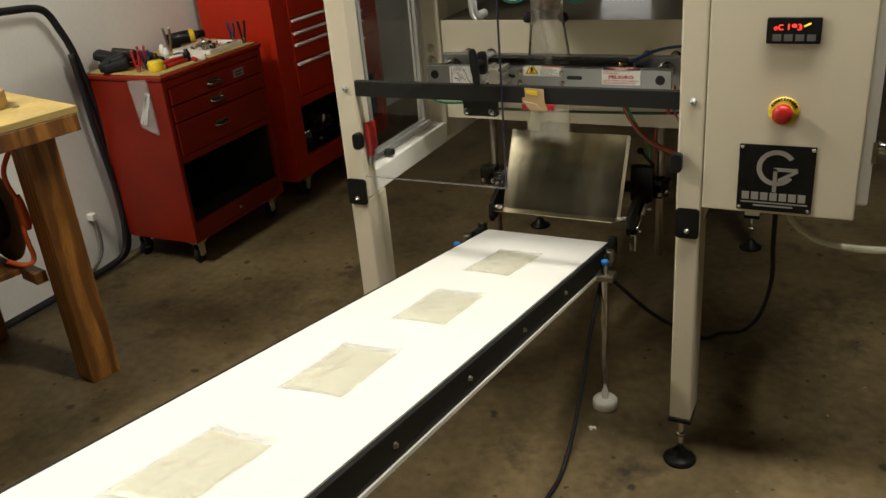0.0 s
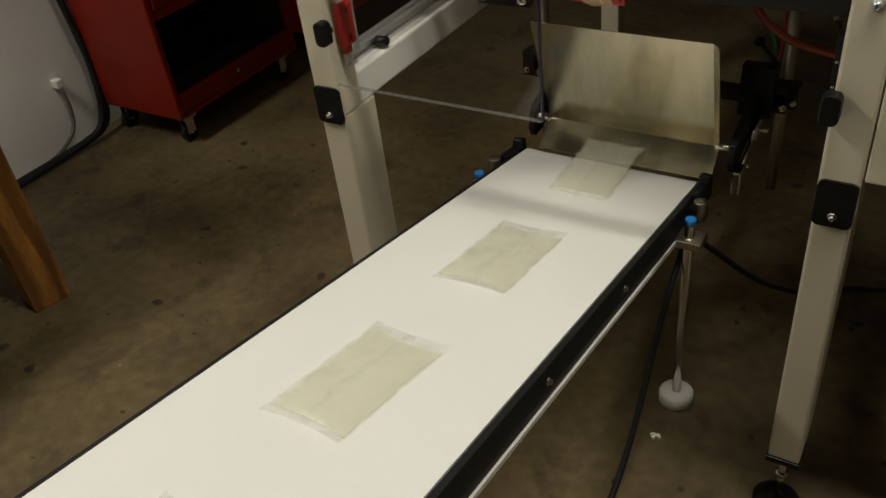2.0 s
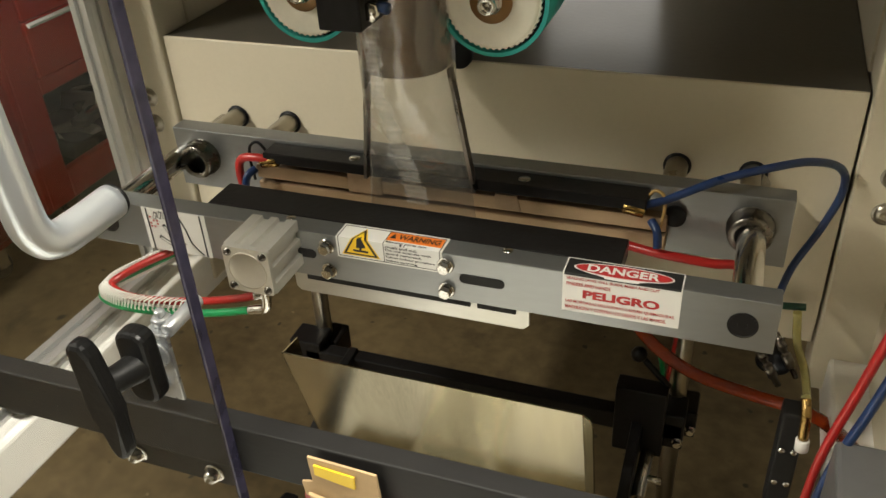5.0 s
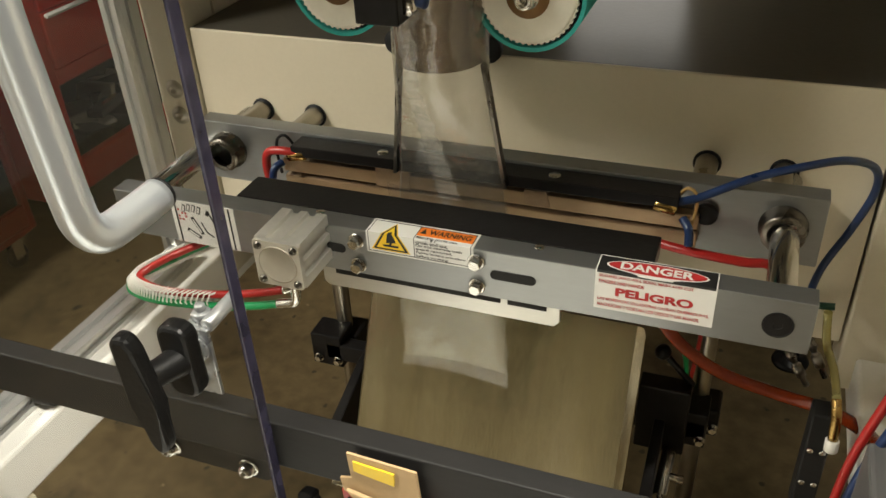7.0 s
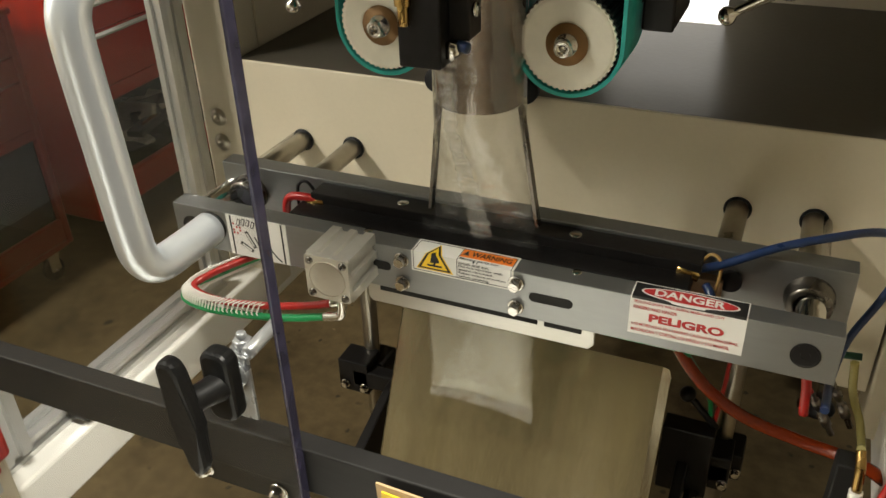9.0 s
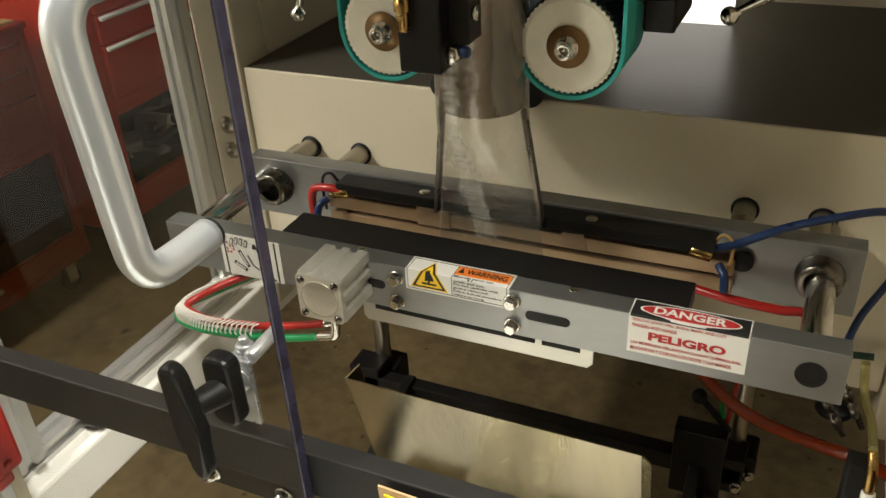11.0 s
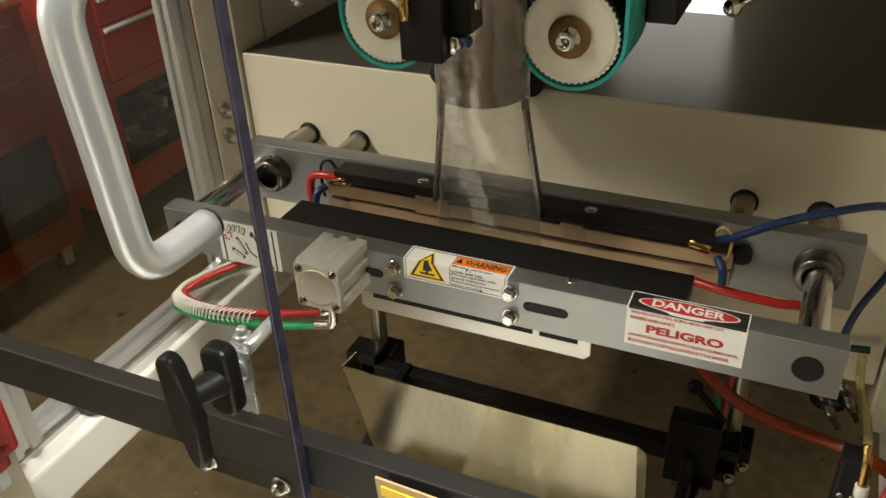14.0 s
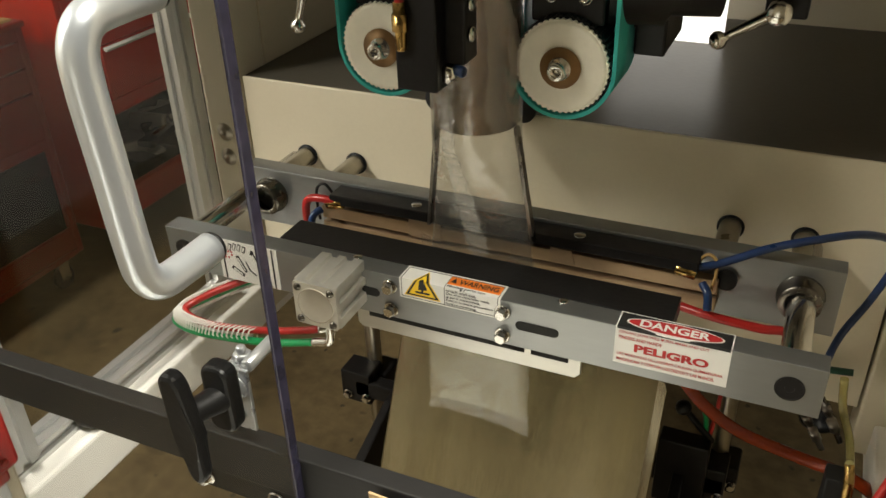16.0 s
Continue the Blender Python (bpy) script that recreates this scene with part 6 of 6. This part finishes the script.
bench = thing("workbench", "rough pine workbench on stained square legs with a lower shelf", "workbench", bp(-0.35, -0.7, 0))
for i in range(3):
    y0 = -0.26 * i
    part("top_board", wb(box(nb(), -0.64 + 0.03 * i, 0, y0 - 0.2585, y0, 0.802, 0.82, 0.002)), PINE, bench, "worn pine top board")
part("apron", wb(box(nb(), -0.03, 0.0, -0.775, -0.005, 0.757, 0.8015, 0.003)), FIR, bench)
part("apron", wb(box(nb(), -0.64, -0.0305, -0.035, -0.005, 0.757, 0.8015, 0.003)), FIR, bench)
for x in (-0.225, -0.7):
    for y in (-0.1, -0.76) if x > -0.5 else (-0.185, -0.4):
        part("bench_leg", wb(box(nb(), x, x + 0.088 if x > -0.5 else x + 0.045, y, y + 0.088, 0, 0.7565 if y > -0.45 else 0.8, 0.004)), FIR, bench, "stained square wooden leg")
part("lower_shelf", wb(box(nb(), -0.655, -0.31, -0.5, -0.12, 0.33, 0.35, 0.003)), FIR, bench)
part("stretcher", wb(box(nb(), -0.31, -0.225, -0.135, -0.1, 0.315, 0.349, 0.003)), FIR, bench)
bm = nb()
lathe(bm, bp(-0.222, -0.136, 0.82), bp(-0.222, -0.136, 2), [(0, 0.02), (0, 0.06), (0.003, 0.062), (0.04, 0.062), (0.043, 0.06), (0.043, 0.03), (0.02, 0.03)], 36)
solo("packing_tape_roll", bm, TAPE, "large roll of brown packing tape on the bench", "tape", at=bp(-0.222, -0.136, 0.82))
reel = thing("cable_reel", "dark cardboard cable reel standing on the bench shelf", "reel", bp(-0.4, -0.16, 0.35))
for y in (-0.205, -0.12):
    bm = nb()
    lathe(bm, bp(-0.4, y, 0.506), bp(-0.4, y + 1, 0.506), [(0, 0.025), (0, 0.156), (0.005, 0.156), (0.005, 0.025), (0, 0.025)], 40)
    part("reel_disc", bm, REEL_BOARD, reel, "brown cardboard disc")
bm = nb()
lathe(bm, bp(-0.4, -0.2, 0.506), bp(-0.4, 1, 0.506), [(0, 0.09), (0.08, 0.09)], 30)
part("reel_core", bm, RUBBER, reel)
bm = nb()
cyl(bm, bp(-0.4, -0.225, 0.506), bp(-0.4, -0.1, 0.506), 0.013, 14)
cyl(bm, bp(-0.4, -0.209, 0.506), bp(-0.4, -0.206, 0.506), 0.042, 20, mi=1)
part("reel_axle", bm, [CHROME, RUBBER], reel)
CORD = [(-0.236, -0.07, 0.756), (-0.236, -0.087, 0.711), (-0.237, -0.123, 0.655), (-0.237, -0.126, 0.611), (-0.237, -0.112, 0.56), (-0.237, -0.102, 0.525), (-0.237, -0.12, 0.487), (-0.237, -0.119, 0.434), (-0.237, -0.116, 0.395), (-0.238, -0.13, 0.378), (-0.25, -0.155, 0.384), (-0.25, -0.182, 0.405)]
cord = thing("extension_cord", "orange extension cord hanging under the bench", "cord", bp(-0.12, -0.1, 0.5))
bm = nb()
tube(bm, [bp(*p) for p in CORD], 0.0068, 10)
part("cord_run", bm, ORANGE_CORD, cord)
bm = nb()
lathe(bm, bp(-0.237, -0.112, 0.575), bp(-0.237, -0.108, 0.47), [(0, 0.009), (0.02, 0.013), (0.08, 0.016), (0.1, 0.009)], 14)
part("cord_plug", bm, ORANGE_CORD, cord, "orange plug")
funnel = thing("funnel", "yellow plastic funnel upside down with a blue stopper", "funnel", bp(-0.376, -0.258, 0.35))
bm = nb()
p = bp(-0.376, -0.272, 0.351)
lathe(bm, p, (p[0], p[1], 2), [(0, 0.052), (0.004, 0.052), (0.062, 0.014), (0.07, 0.012)], 26)
part("cone", bm, YELLOW, funnel)
bm = nb()
lathe(bm, (p[0], p[1], p[2] + 0.068), (p[0], p[1], 2), [(0, 0.013), (0.02, 0.013), (0.022, 0.006), (0.036, 0.006), (0.036, 0)], 16)
part("stopper", bm, BLUE_CAP, funnel)
bm = wb(box(nb(), -0.5, -0.32, -0.43, -0.3, 0.351, 0.375, 0.003))
join(bm, wb(box(nb(), -0.49, -0.33, -0.42, -0.31, 0.376, 0.398, 0.003)))
solo("wood_offcuts", bm, PINE, "pale wood offcuts stacked on the bench shelf", "offcuts", at=bp(-0.4, -0.36, 0.351))
bm = nb()
for i in range(10):
    a = rnd.uniform(0, 6.28)
    p = bp(rnd.uniform(-0.4, -0.05), rnd.uniform(-0.45, -0.05), 0.823)
    obox(bm, p, (rnd.uniform(0.01, 0.03), 0.004, 0.004), (0, 0, math.degrees(a)))
tagged(solo("screws_and_scraps", bm, DULL_STEEL, "screws and scraps scattered on the bench top", "scraps", at=bp(-0.2, -0.2, 0.821)), kind="stuff")

# ---------------------------------------------------------------- cables along the wall
loom = thing("wall_cable", "thick black cable hanging in a loop along the wall", "cable", (-1.83, 0.45, 0))
LOOP = [(0.0, 0.92), (0.2, 0.975), (0.31, 0.978), (0.42, 0.96), (0.468, 0.885), (0.5, 0.8), (0.52, 0.68), (0.535, 0.55), (0.545, 0.4), (0.545, 0.24), (0.53, 0.1), (0.5, 0.04), (0.42, 0.022), (0.25, 0.018), (0.0, 0.02), (-0.4, 0.018)]
part("cable_run", tube(nb(), [(-1.795, y, z) for y, z in LOOP], 0.0125, 12), RUBBER, loom)
part("cable_run", tube(nb(), [(-1.79, y - 0.026 + 0.01 * math.sin(z * 9), z) for y, z in LOOP[5:]], 0.0105, 12), RUBBER, loom)
outlet = thing("cable_plug", "white plug and grey flex against the wall", "plug", (-1.85, 0.434, 0.21))
part("plug_body", box(nb(), -1.859, -1.83, 0.422, 0.447, 0.195, 0.222, 0.004), WHITE, outlet)
part("flex", tube(nb(), [(-1.835, 0.434, 0.196), (-1.832, 0.436, 0.13), (-1.828, 0.42, 0.07), (-1.82, 0.37, 0.035), (-1.81, 0.3, 0.02), (-1.8, 0.1, 0.012)], 0.006, 8), GREY_PAD, outlet)

# scraps on the floor
for x, y, s, m in ((0.166, 0.066, 0.008, WHITE), (-0.62, -0.36, 0.014, DULL_STEEL), (0.83, 0.2, 0.014, WHITE), (0.55, -0.25, 0.012, DULL_STEEL), (-0.35, 0.25, 0.006, RUBBER), (1.0, 1.3, 0.02, PAPER)):
    bm = nb()
    for i in range(5):
        obox(bm, (x + rnd.uniform(-s, s), y + rnd.uniform(-s, s), 0.004), (s, s * 0.6, 0.006), (rnd.uniform(-15, 15), 0, rnd.uniform(0, 180)), 0.001)
    solo("floor_scrap", bm, m, "small crumpled scrap on the concrete floor", "scrap", at=(x, y, 0), group="scraps on the floor")


# ---------------------------------------------------------------- what moves
CYCLE, FIRST = 1.5, 0.3  # a pack is cut and dropped every 1.5 s, the first at 0.3 s


def at(x, y, z, rx=0.0, ry=0.0, rz=0.0):
    return pose(x * U, y * U, z * U, rx, ry, rz)


def cycle_rows(steps, make):
    """Rows over the whole clip from (phase, value) steps of one machine cycle."""
    rows = []
    for k in range(-1, 12):
        rows += [(round(FIRST + CYCLE * k + p, 3), v) for p, v in steps]
    inside = [(t, v) for t, v in rows if 0 < t < 16]

    def value(t):
        for (t0, v0), (t1, v1) in zip(rows, rows[1:]):
            if t0 <= t <= t1:
                return v0 + (v1 - v0) * (t - t0) / max(1e-6, t1 - t0)
        return rows[-1][1]

    return [(t, make(v)) for t, v in [(0.0, value(0.0)), *inside, (16.0, value(16.0))]]


def pack_rows(k, n):
    """One pack: waiting in the unseen upper box, drawn down, held, dropped, carried off along the belt."""
    drop = FIRST + CYCLE * k
    slot = 1.57
    park = at(-0.004, 0.215 + 0.0125 * n, slot, 90)
    x = -0.016 + 0.003 * math.sin(k * 2.3)
    turn = 2.5 * math.sin(k * 1.7)
    end = drop + 0.7 + (0.102 + 1.95) / 0.222  # leaves the belt's far end

    def lying(t):
        y = 0.112 - 0.222 * (t - drop - 0.7)
        return at(x, y, bz(y) + 0.0035, -CA, 0, turn)

    rows = []
    rows += [(drop - 1.2, park), (drop - 1.12, at(-0.004, 0.301, 1.5, 90)), (drop - 1.0, at(-0.004, 0.301, 1.1, 90)), (drop - 0.85, at(-0.004, 0.301, 0.752, 90)), (drop - 0.02, at(-0.004, 0.301, 0.752, 90))]
    rows += [(drop + 0.05, at(-0.008, 0.325, 0.64, 82)), (drop + 0.1, at(-0.014, 0.312, 0.52, 62)), (drop + 0.15, at(-0.019, 0.262, 0.462, 28)), (drop + 0.2, at(x, 0.224, 0.434, 2)), (drop + 0.3, lying(drop + 0.3))]
    t = drop + 0.6
    while t < end:
        rows.append((t, lying(t)))
        t += 0.5
    fall = lying(end)
    rows.append((end, fall))
    rows += [(end + 0.12, at(x, -2.08, bz(-2.08) - 0.03, 25)), (end + 0.35, at(x, -2.2, 0.35, 40)), (end + 0.5, at(x, -2.22 - 0.01 * (n % 3), 0.012 + 0.021 * (n % 9), 0, 0, turn * 6)), (end + 40, at(x, -2.22 - 0.01 * (n % 3), 0.012 + 0.021 * (n % 9), 0, 0, turn * 6))]
    rows = [(-60.0, park)] + rows

    def mixed(t):
        for (t0, a), (t1, b) in zip(rows, rows[1:]):
            if t0 <= t <= t1:
                return a.lerp(b, (t - t0) / max(1e-6, t1 - t0))
        return rows[-1][1]

    inside = [(t, m) for t, m in rows if 0.02 < t < 15.98]
    return [(0.0, mixed(0.0)), *inside, (16.0, mixed(16.0))]


def motions():
    base = ORIGIN[machine]
    shut = [(0.0, 0.0), (0.69, 0.0), (0.76, 0.75), (0.8, 1.0), (1.34, 1.0), (1.4, 0.8), (1.46, 0.2), (1.49, 0.02)]
    walk(front_jaw, cycle_rows(shut, lambda v: at(0 - base.x, 0.237 + 0.023 * v - base.y, JZ - base.z)))
    walk(rear_jaw, cycle_rows(shut, lambda v: at(0 - base.x, RJ + 0.018 - 0.0335 * v - base.y, JZ - 0.0135 - base.z)))
    tip = [(0.0, 12.0), (0.06, 28.0), (0.12, 42.0), (0.18, 45.5), (0.3, 45.5), (0.4, 33.0), (0.5, 17.0), (0.58, 4.0), (0.64, 0.0), (1.38, 0.0), (1.45, 4.0)]
    walk(chute, cycle_rows(tip, lambda v: at(PIV[0] - base.x, PIV[1] - base.y, PIV[2] - base.z, v)))
    for n, ob in enumerate(BAGS):
        walk(ob, pack_rows(n - 6, n))


motions()
